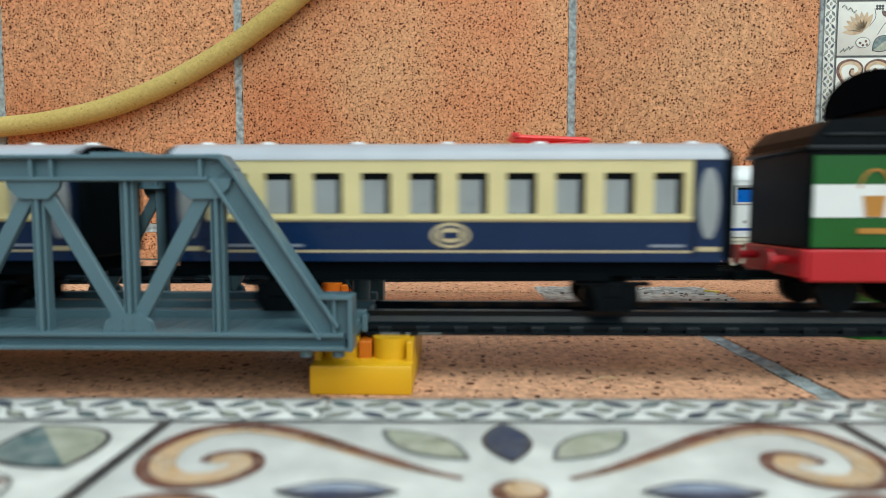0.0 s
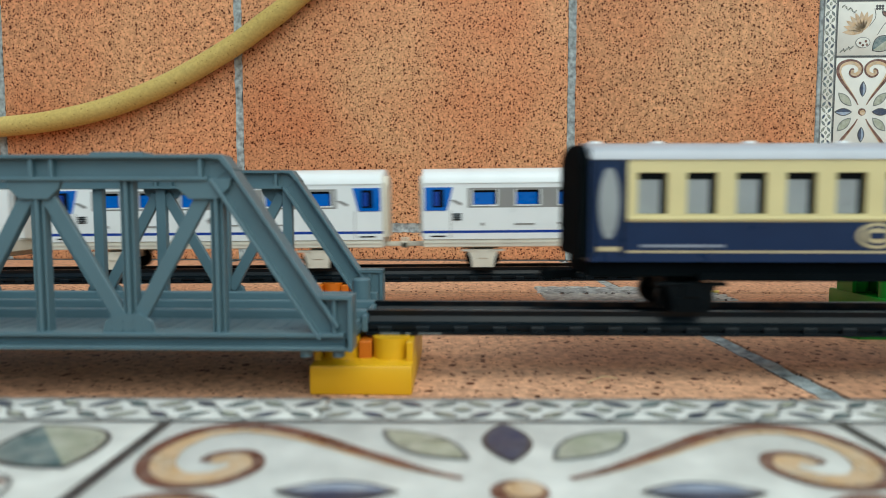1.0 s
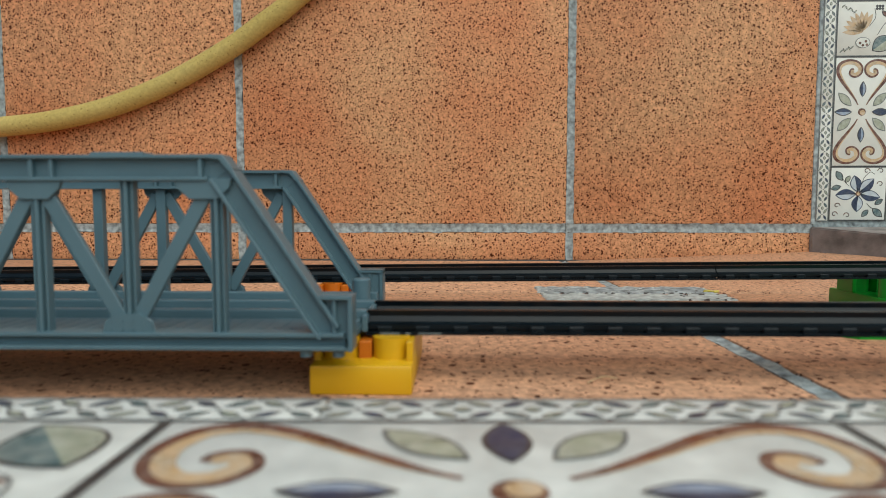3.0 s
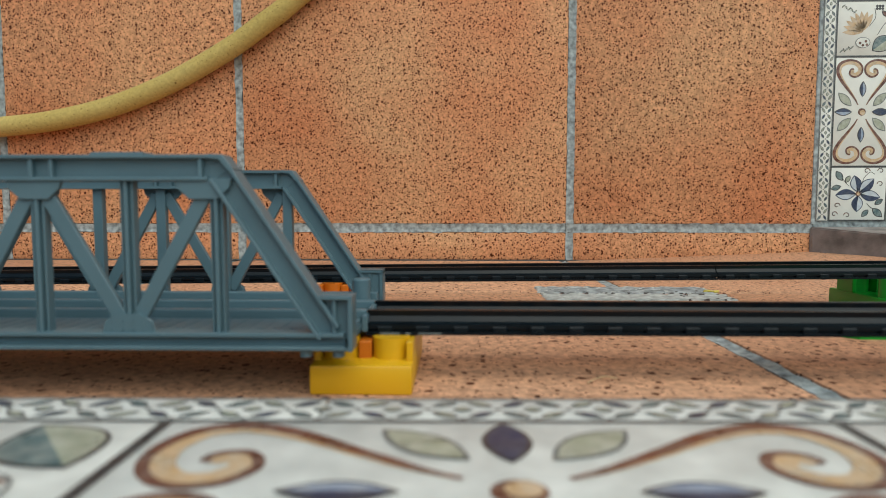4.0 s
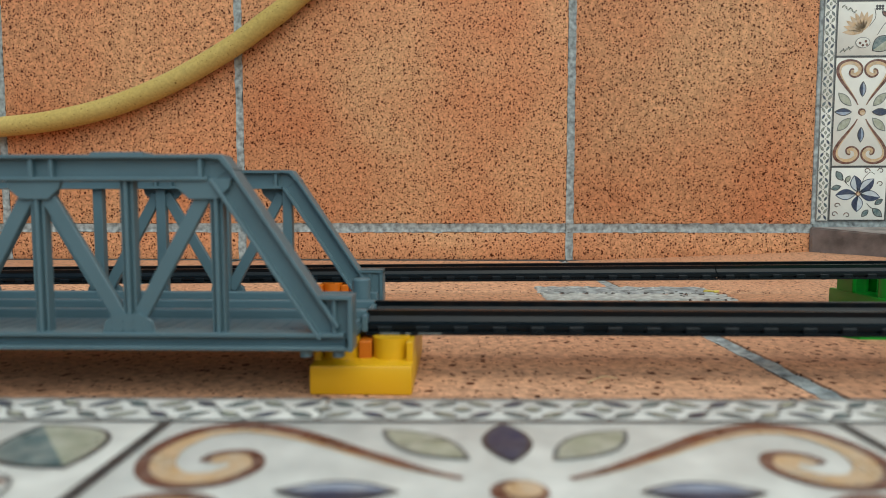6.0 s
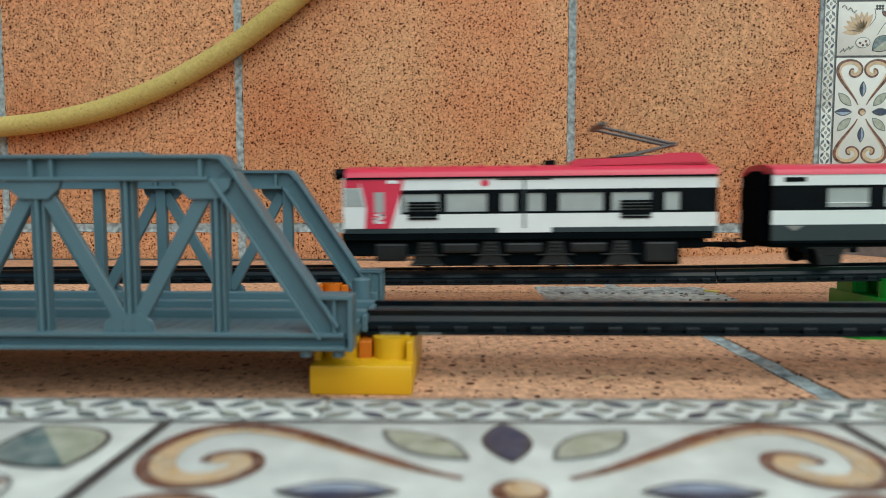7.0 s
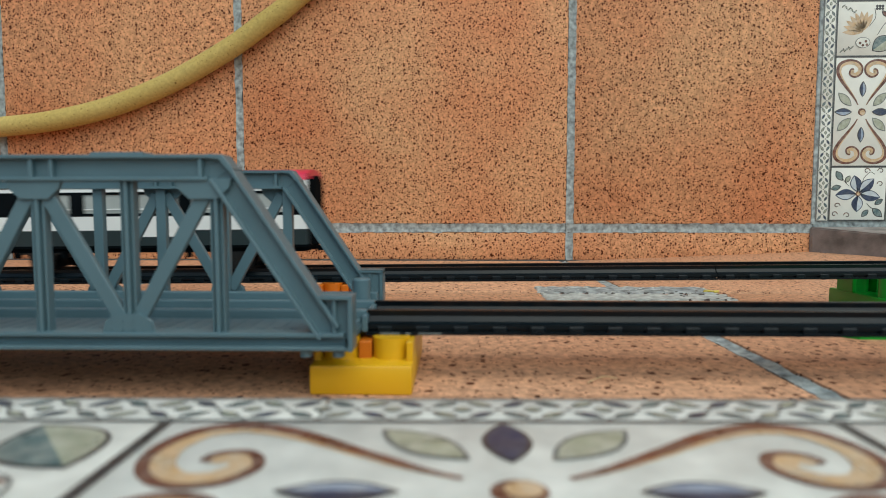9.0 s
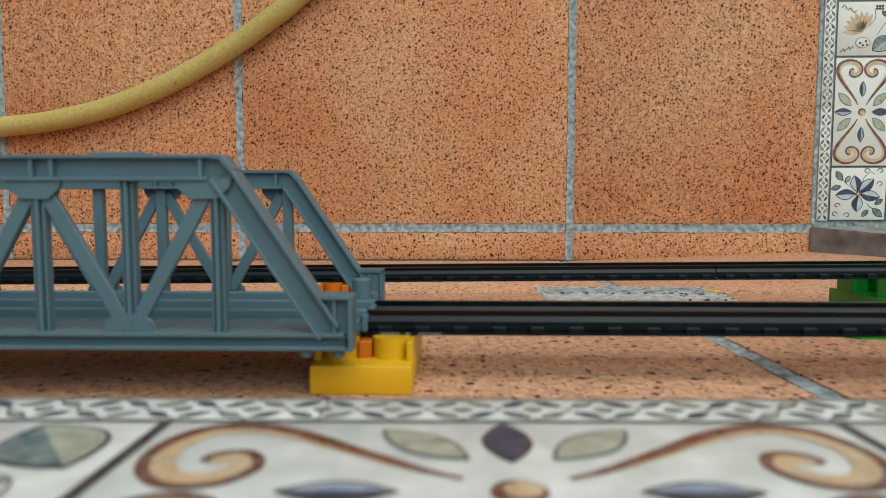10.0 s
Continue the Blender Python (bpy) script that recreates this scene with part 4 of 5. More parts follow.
def white_coach():
    t = thing("passenger_coach", 0, 0, 0, "white toy coach with blue windows, doors and stripe", "train coach", "white and blue coaches")
    L, z0, eave = 152.0, 13.2, 38.4
    wins = [(-53.6 + 19.2 * k, -53.6 + 19.2 * k + 10.9) for k in range(6)]
    xs = [-76, 76, -55.8, 55.4] + [v for ab in wins for v in ab]
    zs = [z0, 15.9, 17.1, 27.2, 28.4, 35.0, 36.0, eave]

    def hole(x, z):
        return 28.4 < z < 35.0 and any(a < x < b for a, b in wins)

    def band(x, z):
        if 15.9 < z < 17.1:
            return 1
        return 2 if 27.2 < z < 36.0 and -55.8 < x < 55.4 else 0
    for s in (-1, 1):
        bm = bmesh.new()
        panel(bm, xs, zs, -15.0 if s < 0 else 13.8, 1.2, hole, band)
        wall = part("side_wall", bm, [WHITE, STRIPE_BLUE, WARM_GREY], t, "white flank with grey window band and blue stripe")
        yo = sorted((s * 13.4, s * 13.8))
        for a, b in wins:
            bm = bmesh.new()
            box(bm, a - 0.2, b + 0.2, *yo, 28.2, 35.2, 1)
            box(bm, a + 0.3, b - 1.2, *sorted((s * 13.8, s * 14.2)), 28.6, 34.0, 0)
            part("window_pane", bm, [BLUE, BLACK], wall)
            bm = bmesh.new()
            f0, f1 = sorted((s * 15.0, s * 15.3))
            box(bm, a - 0.5, b + 0.5, f0, f1, 27.9, 28.5)
            box(bm, a - 0.5, a + 0.1, f0, f1, 28.5, 35.2)
            box(bm, b - 0.1, b + 0.5, f0, f1, 28.5, 35.2)
            part("window_frame", bm, WHITE, wall)
        for a, sgn in ((-69, 1), (69.2, -1)):
            bm = bmesh.new()
            f0, f1 = sorted((s * 15.0, s * 15.18))
            prism(bm, [(a + sgn * p[0], p[1]) for p in ((-6.0, 36.4), (6.6, 36.4), (4.0, 26.0), (-6.0, 26.0))], f0, f1)
            part("door_panel", bm, BLUE, wall, "bright blue door surround")
            bm = bmesh.new()
            box(bm, a - 2.6, a + 2.6, *sorted((s * 15.18, s * 15.4)), 27.6, 35.4, 0)
            box(bm, a - 1.9, a + 0.4, *sorted((s * 15.4, s * 15.5)), 28.2, 34.4, 1)
            part("door_window", bm, [BLACK, STRIPE_BLUE], wall)
            part("door_joint", bm_box(a + sgn * 5.6 - 0.15, a + sgn * 5.6 + 0.15, f0, f1, 14, 26), WARM_GREY, wall)
            part("step_plate", bm_box(a - 3.5, a + 3.5, f0, f1, 14.3, 14.9), BLACK, wall)
        bm = bmesh.new()
        f0, f1 = sorted((s * 15.0, s * 15.22))
        for k in range(4):
            box(bm, -62.6, -58.6, f0, f1, 21.6 + 0.85 * k, 22.2 + 0.85 * k)
        part("vent_grille", bm, BLACK, wall)
        for x0, x1, z, h in ((-35, -26, 19.5, 0.7), (-16, -8, 19.8, 0.6), (4, 11, 19.8, 0.6), (24, 33, 19.8, 0.6), (-50, -48.5, 19.2, 1.3), (46, 48, 19.8, 1.3)):
            part("lettering_bar", bm_box(x0, x1, f0, f1, z, z + h), WARM_GREY, wall)
        for mx in (-61, 58):
            bm = bmesh.new()
            prism(bm, [(mx - 2.5, 30.6), (mx + 2.2, 28.2), (mx + 2.8, 29.2), (mx - 1, 31)], f0, f1)
            part("slanted_badge", bm, WARM_GREY, wall)
        bm = bmesh.new()
        oval(bm, -1.6, 22.4, 1.5, 1.5, f0, f1)
        box(bm, -3.6, 0.4, f0, f1, 22.2, 22.7)
        part("round_badge", bm, WARM_GREY, wall)
    roof(t, L + 0.4, 30.6, eave - 0.3, 45.4, WHITE)
    for s in (-1, 1):
        end_wall(t, s * L / 2, 29.6, z0, eave, 45.0, IVORY, IVORY)
        coupler(t, s * L / 2, s, 10.4, IVORY)
    bm = bmesh.new()
    box(bm, -L / 2, L / 2, -14.6, 14.6, 9.6, 13.2, bevel=0.3)
    box(bm, -L / 2, L / 2, -14.9, 14.9, 11.4, 12.0)
    part("underframe", bm, IVORY, t)
    for x in (-49, 46):
        bogie(t, x, IVORY, BLACK)
    return t


def roof_gear(t, x, z, mat, raised):
    """A pantograph: foot, lower and upper arm, and collector head."""
    p = part("pantograph", bm_box(x - 9, x + 9, -5, 5, z, z + 1.6, bevel=0.3), mat, t)
    for s in (-1, 1):
        for (xa, za), (xb, zb), nm in (((x - 2, z + 1), (x + 19, z + (6.4 if raised else 4.2)), "lower_arm"), ((x + 19, z + (6.4 if raised else 4.2)), (x - 15, z + (14.4 if raised else 5.8)), "upper_arm")):
            bm = bmesh.new()
            cyl(bm, (xa, s * 4.0, za), (xb, s * (4.0 if nm == "lower_arm" else 5.5), zb), 0.75 if raised else 1.35, 8)
            part(nm, bm, mat, p)
    bm = bmesh.new()
    zt = z + (14.4 if raised else 5.8)
    box(bm, x - 16.8, x - 13.2, -11, 11, zt - 0.4, zt + 1.6, bevel=0.5)
    part("collector_head", bm, mat, p)
    bm = bmesh.new()
    box(bm, x + 17.6, x + 20.2, -5, 5, z + (5.4 if raised else 3.2), z + (7.4 if raised else 5.0), bevel=0.4)
    part("knee_joint", bm, mat, p)
    bm = bmesh.new()
    cyl(bm, (x - 8, 0, z + 1.2), (x + 17, 0, z + (5.6 if raised else 3.2)), 0.5, 8)
    part("control_rod", bm, mat, p)
    return p


def white_locomotive():
    t = thing("electric_locomotive", 0, 0, 0, "white toy electric locomotive with blue sweep and red pantograph", "locomotive")
    L, z0, eave = 168.0, 14.0, 41.0
    grilles = [(35, 48), (-48, -35)]
    xs = [-84, 84, -74, -62, 62, 74] + [v for g in grilles for v in g]
    zs = [z0, 15.2, 22, 29, 30, 36.4, 37.4, 37.6, 40, eave]
    hole = lambda x, z: 29 < z < 36.4 and (-74 < x < -62 or 62 < x < 74)
    band = lambda x, z: 1 if 36.4 < z < 37.6 and abs(x) < 62 else 2 if 14 < z < 15.2 else 0
    for s in (-1, 1):
        bm = bmesh.new()
        panel(bm, xs, zs, -15.0 if s < 0 else 13.8, 1.2, hole, band)
        wall = part("side_wall", bm, [WHITE, STRIPE_BLUE, BLACK], t)
        f0, f1 = sorted((s * 15.0, s * 15.2))
        for a in (-68, 68):
            part("cab_window", bm_box(a - 6.2, a + 6.2, *sorted((s * 13.4, s * 13.8)), 28.8, 37.6), BLACK, wall)
        for sg in (-1, 1):
            bm = bmesh.new()
            n = 10
            lo = [(28 + 37 * i / n, 36.0 - 20.6 * (i / n) ** 2.2) for i in range(n + 1)]
            hi = [(28.5 + 50.5 * i / n, 37.4 - 22.0 * (i / n) ** 3.4) for i in range(n + 1)]
            prism(bm, [(sg * p[0], p[1]) for p in lo + hi[::-1]], f0, f1)
            part("blue_sweep", bm, BLUE, wall)
        for a, b in grilles:
            for k in range(6):
                part("grille_slat", bm_box(a, b, *sorted((s * 15.0, s * 15.35)), 22.2 + 1.35 * k, 23.1 + 1.35 * k), BLACK, wall)
        for k in range(4):
            part("panel_joint", bm_box(-18 + 12 * k - 0.2, -18 + 12 * k + 0.2, f0, f1, 17, 27), WARM_GREY, wall)
    roof(t, L + 0.2, 30.4, eave - 0.2, 48.0, WHITE)
    bm = bmesh.new()
    box(bm, -20, -6, -8, 8, 46, 50.6, bevel=1.2, seg=2)
    part("roof_fairing", bm, WHITE, t, smooth=True)
    bm = bmesh.new()
    cyl(bm, (7.5, 0, 47), (7.5, 0, 51), 2.2, 12)
    part("roof_insulator", bm, BLACK, t, smooth=True)
    for px in (36, 50):
        bm = bmesh.new()
        cyl(bm, (px, 0, 47), (px, 0, 53.6), 1.6, 12)
        part("pantograph_insulator", bm, SCARLET, t, smooth=True)
    roof_gear(t, 43, 53.4, SCARLET, False)
    for s in (-1, 1):
        end_wall(t, s * L / 2, 29.6, z0, eave, 47.6, WHITE)
        coupler(t, s * L / 2, s, 10.4, IVORY)
        part("cab_windscreen", bm_box(s * 84.0 - 0.5, s * 84.0 + 2.0, -11, 11, 30, 38.5, bevel=0.4), BLACK, t)
    bm = bmesh.new()
    box(bm, -L / 2, L / 2, -14.6, 14.6, 9.0, 14.0, bevel=0.3)
    part("underframe", bm, IVORY, t)
    for bx in (-24, -8, 8, 24):
        part("equipment_box", bm_box(bx - 7, bx + 7, -13.6, 13.6, 3.6, 9.2, bevel=0.7), IVORY, t)
    part("side_skirt", bm_box(-76, 76, -14.2, 14.2, 6.2, 9.2, bevel=0.4), IVORY, t)
    for x in (-50, 50):
        bogie(t, x, IVORY, BLACK)
    return t


def red_coach():
    t = thing("commuter_coach", 0, 0, 0, "white and black toy commuter coach with red roof", "train coach", "red-roofed commuter coaches")
    L, z0, eave = 151.0, 10.2, 40.6
    wins = [(-51.5, -33.0), (-26.6, -8.2), (-1.6, 6.0), (9.2, 16.4), (23.0, 42.0), (49.0, 68.2)]
    xs = [-75.5, 75.5, -3.4, 18.8] + [v for ab in wins for v in ab]
    zs = [z0, 11.4, 15.4, 18.4, 24.7, 26.0, 34.6, 35.7, eave]
    hole = lambda x, z: 26.0 < z < 34.6 and any(a < x < b for a, b in wins)

    def band(x, z):
        if z < 11.4:
            return 3
        if z < 18.4:
            return 0 if z > 15.4 and -3.4 < x < 18.8 else 2
        return 1 if 24.7 < z < 35.7 else 0
    for s in (-1, 1):
        bm = bmesh.new()
        panel(bm, xs, zs, -15.0 if s < 0 else 13.8, 1.2, hole, band)
        wall = part("side_wall", bm, [WHITE, BLACK, SLATE, SOOT], t, "white flank with black window band and slate skirt")
        for a, b in wins:
            bm = bmesh.new()
            box(bm, a + 0.1, b - 0.1, *sorted((s * 13.9, s * 14.5)), 26.1, 34.5)
            part("window_pane", bm, PANE_PALE, wall)
            part("window_bar", bm_box(a + 0.3, b - 0.3, *sorted((s * 14.4, s * 14.8)), 27.7, 28.2), WHITE, wall)
        f0, f1 = sorted((s * 15.0, s * 15.18))
        part("destination_panel", bm_box(-70.5, -61, f0, f1, 37.3, 39.3), BLACK, wall)
        bm = bmesh.new()
        oval(bm, -8.4, 38.4, 1.5, 1.2, f0, f1)
        part("round_badge", bm, RED, wall)
        part("lettering_bar", bm_box(59, 65, f0, f1, 38.0, 39.4), RED, wall)
        part("door_rail", bm_box(-3, 19, f0, f1, 39.6, 40.0), BLACK, wall)
        part("door_joint", bm_box(7.4, 7.8, f0, f1, 15.4, 39.6), WARM_GREY, wall)
        for mx in (-65.5, 63):
            bm = bmesh.new()
            prism(bm, [(mx - 4, 18.0), (mx + 4, 18.0), (mx, 15.6)], f0, f1)
            part("skirt_mark", bm, WARM_GREY, wall)
    roof(t, L + 0.4, 30.6, eave - 0.2, 45.8, RED)
    for s in (-1, 1):
        end_wall(t, s * L / 2, 29.8, z0, eave, 45.4, SOOT)
        coupler(t, s * L / 2, s, 8.8, SOOT)
    bm = bmesh.new()
    box(bm, -L / 2 + 1, L / 2 - 1, -13.5, 13.5, 8.2, 10.4, bevel=0.3)
    for bx in (-60, -38, -10, 20, 32, 58):
        box(bm, bx - 1.2, bx + 1.2, -13.8, -11, 5.8, 9)
    part("underframe", bm, SOOT, t)
    for x in (-48.5, 43.5):
        bogie(t, x, GEAR)
    return t


def red_locomotive():
    t = thing("commuter_power_car", 0, 0, 0, "white and red toy commuter train power car with pantograph", "locomotive")
    z0, eave = 16.0, 41.0
    x0, x1 = -83.0, 83.0
    wins = [(-56.2, -40), (-37, -18.6), (-12.6, -5.6), (-0.6, 6.6), (13.4, 33), (36.6, 54), (59.8, 66.8)]
    xs = [x0, x1, -57.2, -14, 10] + [v for ab in wins for v in ab]
    zs = [z0, 18.2, 24.4, 25.4, 33.6, 35.2, eave]
    hole = lambda x, z: 25.4 < z < 33.6 and any(a < x < b for a, b in wins)

    def band(x, z):
        if z < 18.2:
            return 0 if -14 < x < 10 else 3
        return 1 if 24.4 < z < 35.2 and x > -57.2 else 0
    for s in (-1, 1):
        bm = bmesh.new()
        panel(bm, xs, zs, -15.0 if s < 0 else 13.8, 1.2, hole, band)
        wall = part("side_wall", bm, [WHITE, BLACK, RED, SLATE], t, "white flank with red cab door and black window band")
        for a, b in wins:
            part("window_pane", bm_box(a + 0.1, b - 0.1, *sorted((s * 13.9, s * 14.5)), 25.5, 33.5), PANE_PALE, wall)
        f0, f1 = sorted((s * 15.0, s * 15.25))
        bm = bmesh.new()
        prism(bm, [(-76, 40.6), (-55.5, 40.6), (-56.5, 36), (-62, 18.2), (-73.4, 18.2), (-72.6, 27.6), (-74.6, 36.4)], f0, f1)
        box(bm, -82.4, -75.6, f0, f1, 36.4, 40.6)
        part("cab_door", bm, RED, wall, "slanted red cab door")
        part("cab_door_window", bm_box(-69.0, -64.6, *sorted((s * 15.25, s * 15.4)), 25.4, 34.4), PANE_PALE, wall)
        bm = bmesh.new()
        prism(bm, [(-82.4, 36.0), (-75.4, 36.0), (-73.4, 28.2), (-82.4, 28.2)], f0, f1)
        part("cab_side_window", bm, PANE_PALE, wall)
        for gx in (-54, 40.5):
            for k in range(6):
                part("grille_slat", bm_box(gx, gx + 13.5, *sorted((s * 15.0, s * 15.5)), 22.0 + 1.4 * k, 23.0 + 1.4 * k), BLACK, wall)
        bm = bmesh.new()
        g0, g1 = sorted((s * 15.25, s * 15.45))
        for zz, dx in ((24.4, 0.6), (22.6, -0.4), (20.9, 0.4)):
            box(bm, -69.2 + dx, -65.2 + dx, g0, g1, zz - 0.55, zz + 0.55)
        oval(bm, -65.6, 23.6, 1.0, 1.3, g0, g1)
        oval(bm, -68.6, 21.8, 1.0, 1.3, g0, g1)
        part("cab_badge", bm, WHITE, wall)
        part("lettering_bar", bm_box(-63.5, -58.0, *sorted((s * 15.25, s * 15.4)), 38.2, 39.6), WHITE, wall)
        bm = bmesh.new()
        oval(bm, -19.6, 38.2, 1.9, 1.5, f0, f1)
        part("round_badge", bm, RED, wall)
        part("door_joint", bm_box(-2.6, -1.7, f0, f1, 18, 41), SLATE, wall)
        part("door_rail", bm_box(-14, 10, f0, f1, 39.4, 39.9), BLACK, wall)
    bm = bmesh.new()
    prism(bm, arc(30.8, eave - 0.2, 46.6), x0 + 1.0, x1 + 0.4, "x")
    roof_ob = part("roof", bm, RED, t, "crimson roof", smooth=True)
    bm = bmesh.new()
    prism(bm, [(18, 44.5), (21, 48.6), (58, 49.2), (61, 51.0), (77, 51.0), (82, 46.0)], -11, 11, "y")
    bmesh.ops.bevel(bm, geom=list(bm.edges), offset=0.8, segments=2, affect="EDGES")
    part("roof_fairing", bm, RED, roof_ob, smooth=True)
    bm = bmesh.new()
    for k in range(7):
        box(bm, -70 + 12 * k, -68.8 + 12 * k, -12, 12, 45.4, 46.6)
    part("roof_rib", bm, RED, roof_ob)
    bm = bmesh.new()
    cyl(bm, (x0 - 6.5, 0, 43.4), (x0 + 1, 0, 43.4), 2.6, 14)
    part("headlamp_housing", bm, BLACK, t, smooth=True)
    bm = bmesh.new()
    cyl(bm, (11.5, 0, 46), (11.5, 0, 48.8), 3.0, 12)
    part("roof_insulator", bm, BLACK, t, smooth=True)
    roof_gear(t, 48.5, 49.0, PANTO_GREY, True)
    part("cornice", bm_box(x0 + 1, x1, -15.65, 15.65, 40.1, 41.0), BLACK, t)
    bm = bmesh.new()
    prism(bm, [(x0 + 1.0, z0), (x0 - 0.3, 25), (x0 - 0.1, eave), (x0 + 1.4, eave), (x0 + 1.4, z0)], -14.8, 14.8, "y")
    nose = part("nose", bm, WHITE, t)
    part("windscreen", bm_box(x0 - 0.9, x0 + 0.6, -12, 12, 25.6, 36, bevel=0.3), BLACK, nose)
    end_wall(t, x1, 29.6, z0, eave, 45.6, SOOT)
    coupler(t, x1, 1, 9.0, SOOT)
    coupler(t, x0, -1, 9.0, SOOT)
    bm = bmesh.new()
    box(bm, x0 - 1.5, x1 - 0.5, -14.8, 14.8, 12.6, 16.2, bevel=0.5)
    box(bm, -52, 68, -13.0, 13.0, 0.9, 12.8, bevel=0.6)
    box(bm, x0 - 1.0, -50, -12.5, 12.5, 5.6, 12.8, bevel=0.6)
    box(bm, 60, x1 - 4, -12.5, 12.5, 8.2, 12.8, bevel=0.6)
    part("underframe", bm, SOOT, t)
    for a, b, lo in ((-69, -55, 3.4), (-39, -23, 6.8), (-10.5, 6, 6.8), (18.5, 34.6, 6.8), (51.5, 65.5, 2.2)):
        part("equipment_box", bm_box(a, b, -15.0, 15.0, lo, 11.4, bevel=0.9, seg=2), GEAR, t)
    for k in range(4):
        gx = -46 + 29 * k
        bm = bmesh.new()
        prism(bm, [(gx - 3.2, 12.0), (gx + 3.2, 12.0), (gx + 4.4, 5.6), (gx + 7.4, 1.4), (gx - 7.4, 1.4), (gx - 4.4, 5.6)], -14.6, 14.6)
        for q in range(3):
            box(bm, gx - 2.6, gx + 2.6, -15.2, 15.2, 7.6 + 1.5 * q, 8.5 + 1.5 * q, bevel=0.2)
        box(bm, gx - 8.4, gx + 8.4, -15.1, 15.1, 5.6, 6.3, bevel=0.2)
        box(bm, gx - 7.6, gx + 7.6, -15.1, 15.1, 1.3, 2.0, bevel=0.2)
        part("axle_guard", bm, GEAR, t)
        for s in (-1, 1):
            bm = bmesh.new()
            cyl(bm, (gx, s * 8 - 1.1, 5.6), (gx, s * 8 + 1.1, 5.6), 5.6, 20)
            part("wheel", bm, BLACK, t, smooth=True)
    return t


def tank_engine():
    """Rear at x = 0, boiler towards +x."""
    t = thing("steam_tank_engine", 0, 0, 0, "black and green toy steam tank engine with red frame", "locomotive")
    bm = bmesh.new()
    box(bm, 0, 26, -16, 16, 17.5, 44.5, bevel=0.5)
    prism(bm, [(-1, 44), (0, 47), (4, 51.0), (26, 52.4), (26, 44)], -16.4, 16.4, "y")
    bunker = part("coal_bunker", bm, BLACK, t)
    bm = bmesh.new()
    box(bm, -1.4, 26, -17.0, 17.0, 43.2, 44.6, bevel=0.4, seg=2)
    box(bm, 3, 26, -16.9, 16.9, 46.8, 47.8, bevel=0.3)
    part("bunker_rim", bm, TRACK, bunker, smooth=True)
    for s in (-1, 1):
        f0, f1 = sorted((s * 16.0, s * 16.3))
        part("livery_panel", bm_box(0.8, 25, f0, f1, 18.2, 42.0), BADGE_GREEN, t, "green side panel")
        part("livery_band", bm_box(0.9, 25, *sorted((s * 16.3, s * 16.45)), 26.0, 34.5), WHITE, t, "white band")
        bm = bmesh.new()
        g0, g1 = sorted((s * 16.45, s * 16.7))
        prism(bm, [(13.4, 31.6), (19.4, 31.6), (18.6, 26.2), (14.2, 26.2)], g0, g1)
        box(bm, 12.4, 20.4, g0, g1, 21.8, 23.2)
        for i in range(12):
            a0, a1 = math.pi * i / 12, math.pi * (i + 1) / 12
            prism(bm, [(16.4 + r * math.cos(a), 33.5 + r * math.sin(a) * 1.25) for a, r in ((a0, 4.1), (a1, 4.1), (a1, 3.6), (a0, 3.6))], g0, g1)
        part("shield_badge", bm, SHIELD, t, "gold shield with arch")
        bm = bmesh.new()
        box(bm, 0, 108, *sorted((s * 13.6, s * 16.6)), 9.0, 17.6, bevel=0.5)
        part("side_frame", bm, RED_FRAME, t, "red side frame")
        for k, r in ((12, 5.6), (38, 9), (60, 9), (82, 9), (102, 5.6)):
            bm = bmesh.new()
            cyl(bm, (k, s * 9 - 1.5, r), (k, s * 9 + 1.5, r), r, 22)
            part("wheel", bm, BLACK, t, smooth=True)
        part("side_tank", bm_box(46, 90, *sorted((s * 9, s * 16)), 17.6, 36, bevel=0.8), BADGE_GREEN, t)
    bm = bmesh.new()
    box(bm, 24, 46, -15.6, 15.6, 17.5, 56, bevel=0.6)
    cab = part("cab", bm, BLACK, t)
    bm = bmesh.new()
    prism(bm, arc(35, 55.5, 66.5), 22, 52, "x")
    part("cab_roof", bm, SOOT, cab, smooth=True)
    for s in (-1, 1):
        part("cab_window", bm_box(30, 40, *sorted((s * 15.5, s * 15.8)), 40, 51, bevel=0.2), PANE_GREY, cab)
    bm = bmesh.new()
    cyl(bm, (46, 0, 34), (110, 0, 34), 12, 28)
    part("boiler", bm, BLACK, t, smooth=True)
    for x, r, z in ((100, 4, 60), (82, 5, 52), (64, 5, 51)):
        bm = bmesh.new()
        cyl(bm, (x, 0, 40), (x, 0, z), r, 18)
        part("chimney" if r == 4 else "dome", bm, BLACK, t, smooth=True)
    part("buffer_beam", bm_box(-1.2, 2, -16, 16, 10, 17.6, bevel=0.4), RED_FRAME, t)
    part("buffer_beam", bm_box(108, 111, -16, 16, 10, 17.6, bevel=0.4), RED_FRAME, t)
    for x, s in ((-1.2, -1), (111, 1)):
        for y in (-9, 9):
            bm = bmesh.new()
            cyl(bm, (x, y, 14.5), (x + s * 5, y, 14.5), 1.2, 10)
            cyl(bm, (x + s * 5, y, 14.5), (x + s * 6, y, 14.5), 3.0, 16)
            part("buffer", bm, RED_FRAME, t)
        coupler(t, x, s, 9.4, SOOT)
    part("chassis", bm_box(1, 107, -7, 7, 8, 17.6), SOOT, t)
    return t


# cream and navy train, running to +x on the front track
coach_a = pullman_coach()
coach_b = copy_thing(coach_a, pose(0, 0, 0))
engine = tank_engine()
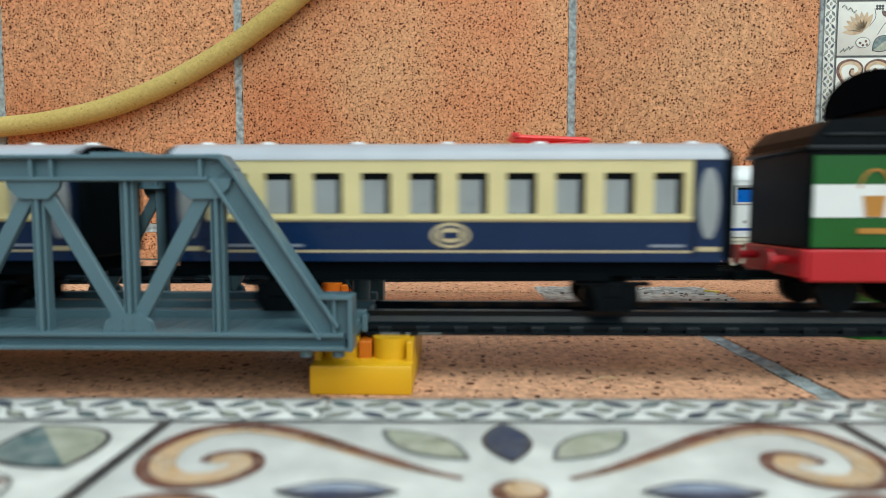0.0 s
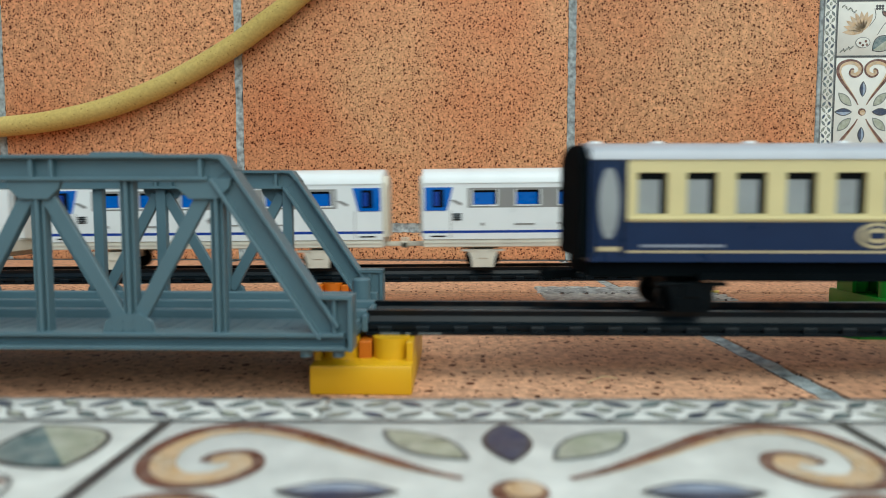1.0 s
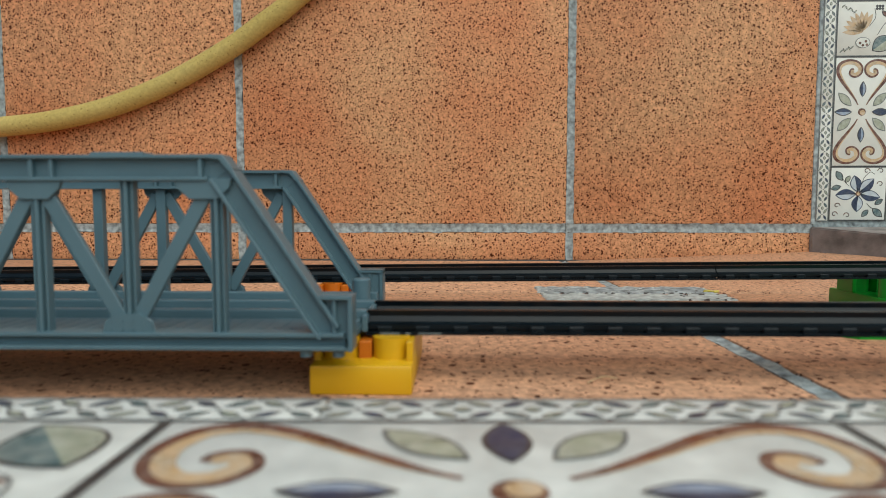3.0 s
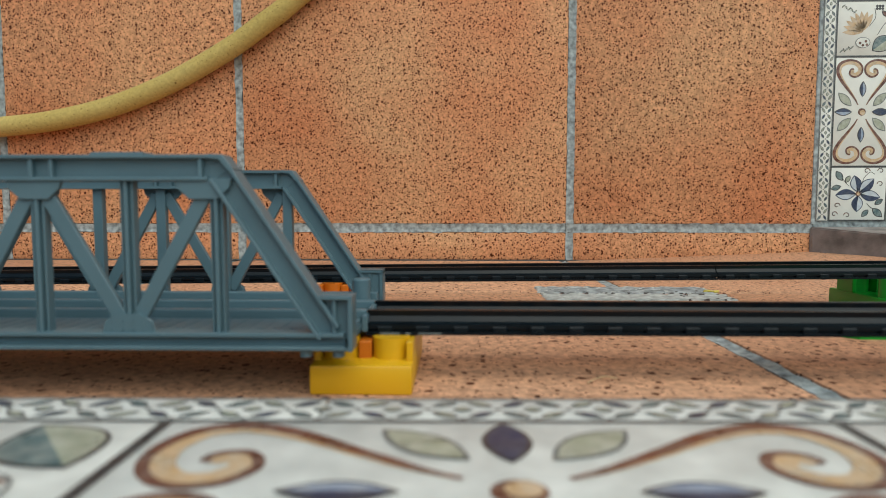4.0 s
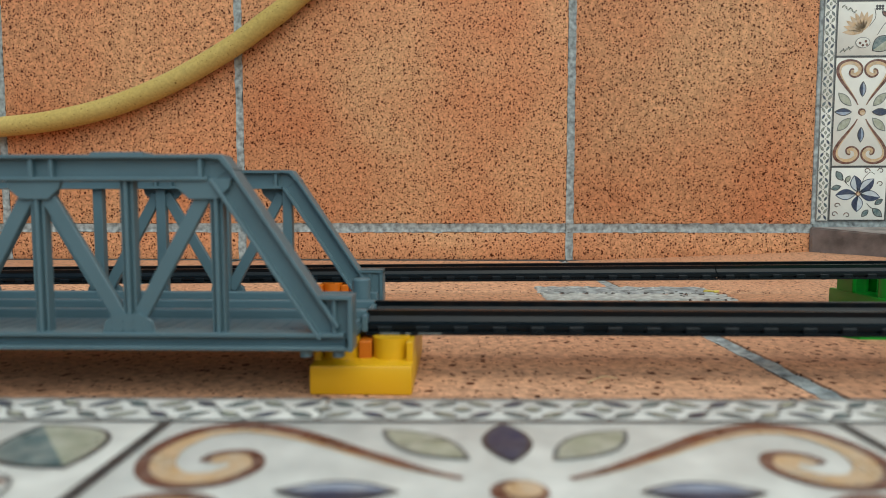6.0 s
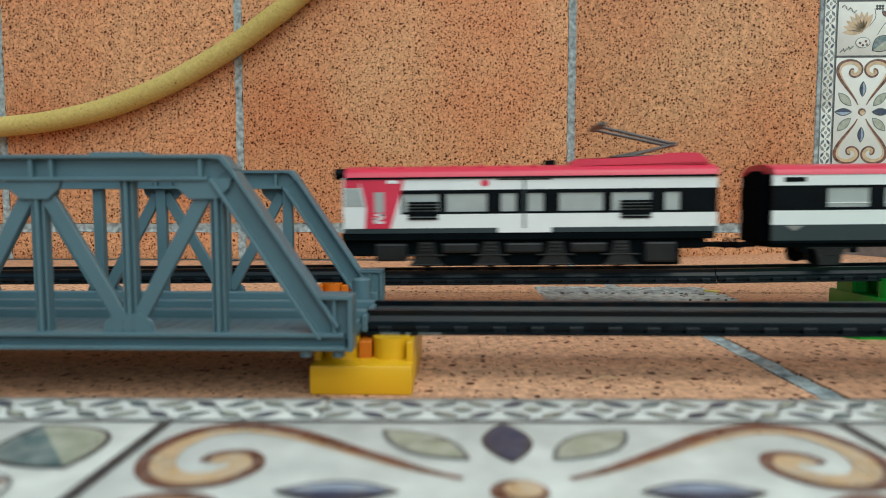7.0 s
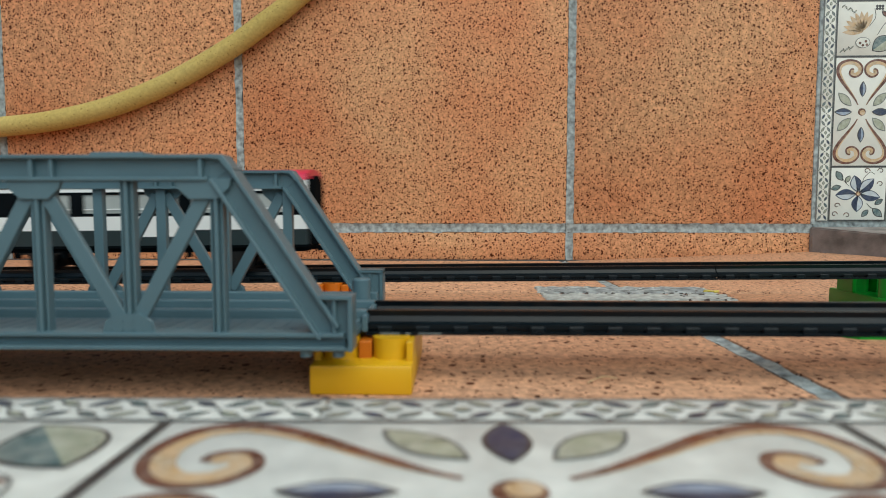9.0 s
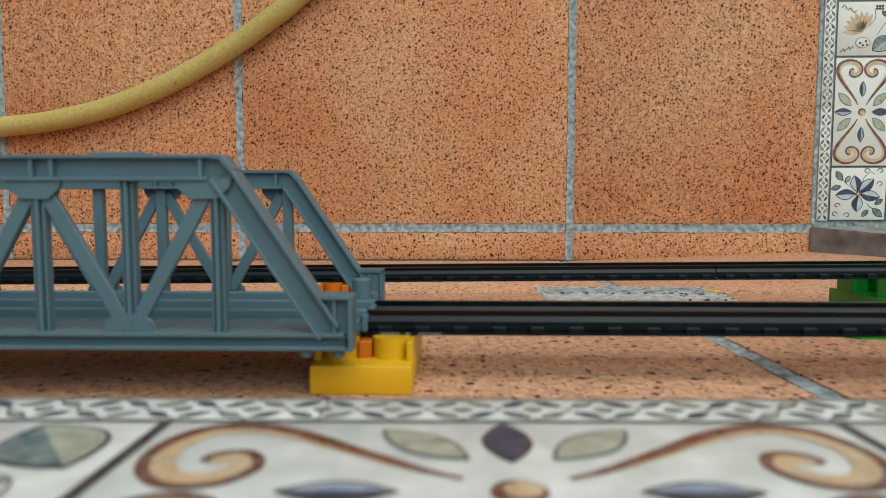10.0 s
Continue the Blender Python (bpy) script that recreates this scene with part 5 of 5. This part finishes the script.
# white train, running to -x on the rear track
white_loco = white_locomotive()
white_cars = [white_coach()]
white_cars += [copy_thing(white_cars[0], pose(0, 0, 0)) for k in range(2)]
# red-roofed train, following on the rear track
power_car = red_locomotive()
red_cars = [red_coach()]
red_cars += [copy_thing(red_cars[0], pose(0, 0, 0)) for k in range(2)]


# ---- small litter on the floor ----
def litter():
    bm = bmesh.new()
    for k in range(9):
        a = k * 0.7
        box(bm, -3 + 0.8 * k, -1.2 + 0.8 * k, math.sin(a) * 1.5 - 0.7, math.sin(a) * 1.5 + 0.7, 0, 0.8 + 0.5 * math.sin(2 * a) ** 2, bevel=0.25)
    t = tagged(part("dry_leaf_crumb", bm, CRUMB), "small yellow dry leaf crumb lying on the cement patch", "crumb")
    at(t, 142, 338, 0.5)
    for x, y, r in ((40, 163, 30), (-72, 112, 70), (-76, 112, 50)):
        bm = bmesh.new()
        tube(bm, spline([(-5, 0, 0.6), (-2, 0.6, 1.0), (1.5, 0.2, 1.4), (5, -0.8, 0.6)], 4), 0.2, 6)
        t = tagged(part("dry_stalk", bm, STRAW), "thin dry straw stalk lying on the floor tiles", "straw", "dry stalks")
        t.matrix_world = pose(x * MM, y * MM, 0, 0, 0, r)


litter()


# ---- what moves ----
def motions():
    def glide(table, t):
        """The place in mm at a time, by straight runs between the given times."""
        if t <= table[0][0]:
            return table[0][1]
        for (t0, x0), (t1, x1) in zip(table, table[1:]):
            if t <= t1:
                return x0 + (x1 - x0) * (t - t0) / (t1 - t0)
        return table[-1][1]

    # left edge of the last navy coach, of the last white coach and of the first commuter coach
    navy = [(0.0, -251.0), (0.4, -138.5), (0.7, -51.0), (1.0, 33.5), (1.2, 88.0), (1.6, 200.0), (2.2, 340.0), (3.0, 440.0), (3.8, 470.0), (10.0, 470.0)]
    white = [(0.0, 441.0), (0.25, 365.5), (0.5, 290.0), (0.7, 235.0), (1.0, 155.0), (1.3, 71.5), (1.6, -15.5), (2.0, -135.0), (2.5, -278.0), (3.0, -420.0), (4.0, -700.0), (5.0, -930.0), (6.0, -1060.0), (7.0, -1090.0), (10.0, -1090.0)]
    red = [(0.0, 800.0), (4.6, 800.0), (5.2, 745.0), (5.8, 560.0), (6.3, 387.0), (6.8, 210.0), (6.9, 174.75), (7.0, 139.5), (7.3, 31.0), (7.7, -116.0), (8.0, -223.0), (8.4, -361.5), (8.9, -531.0), (9.3, -670.0), (10.0, -905.0)]

    def run(ob, table, shift, y, z, tilt=None):
        rows = []
        for t in [r[0] for r in table]:
            cx = glide(table, t) + shift
            if y == FAR_Y:
                rows.append((t, pose(cx * MM, y * MM, (far_rail(cx) + (-0.15 * tilt(t) if tilt else 0.0)) * MM, 0, far_lean(cx) + (tilt(t) if tilt else 0.0), 0)))
            else:
                rows.append((t, pose(cx * MM, y * MM, z * MM)))
        walk(ob, rows)

    run(coach_a, navy, 75.0, NEAR_Y, NEAR_RAIL)
    run(coach_b, navy, 75.0 + 173.0, NEAR_Y, NEAR_RAIL)
    run(engine, navy, 342.5, NEAR_Y, NEAR_RAIL)
    for k, car in enumerate(white_cars):
        run(car, white, 76.0 - 170.0 * k, FAR_Y, FAR_RAIL)
    run(white_loco, white, -170.0 * 2 - 102.0, FAR_Y, FAR_RAIL)
    for k, car in enumerate(red_cars):
        run(car, red, 75.5 + 174.0 * k, FAR_Y, FAR_RAIL)
    lean = lambda t: {6.8: -1.7, 6.9: -0.6}.get(t, 0.0)
    # the heavy power car presses two rear sections down as it rolls over them
    for (piece, xc), sink, slope in zip(yielding, (1.6, 0.8), (0.0, -0.5)):
        rest = pose(xc * MM, FAR_Y * MM, (far_rail(xc) - 6.2) * MM, 0, far_lean(xc), 0)
        low = pose(xc * MM, FAR_Y * MM, (far_rail(xc) - 6.2 - sink) * MM, 0, far_lean(xc) + slope, 0)
        walk(piece, [(0.0, rest), (6.3, rest), (6.75, low), (7.1, low), (7.45, rest), (10.0, rest)])
    run(power_car, red, -107.0, FAR_Y, FAR_RAIL, lean)


motions()
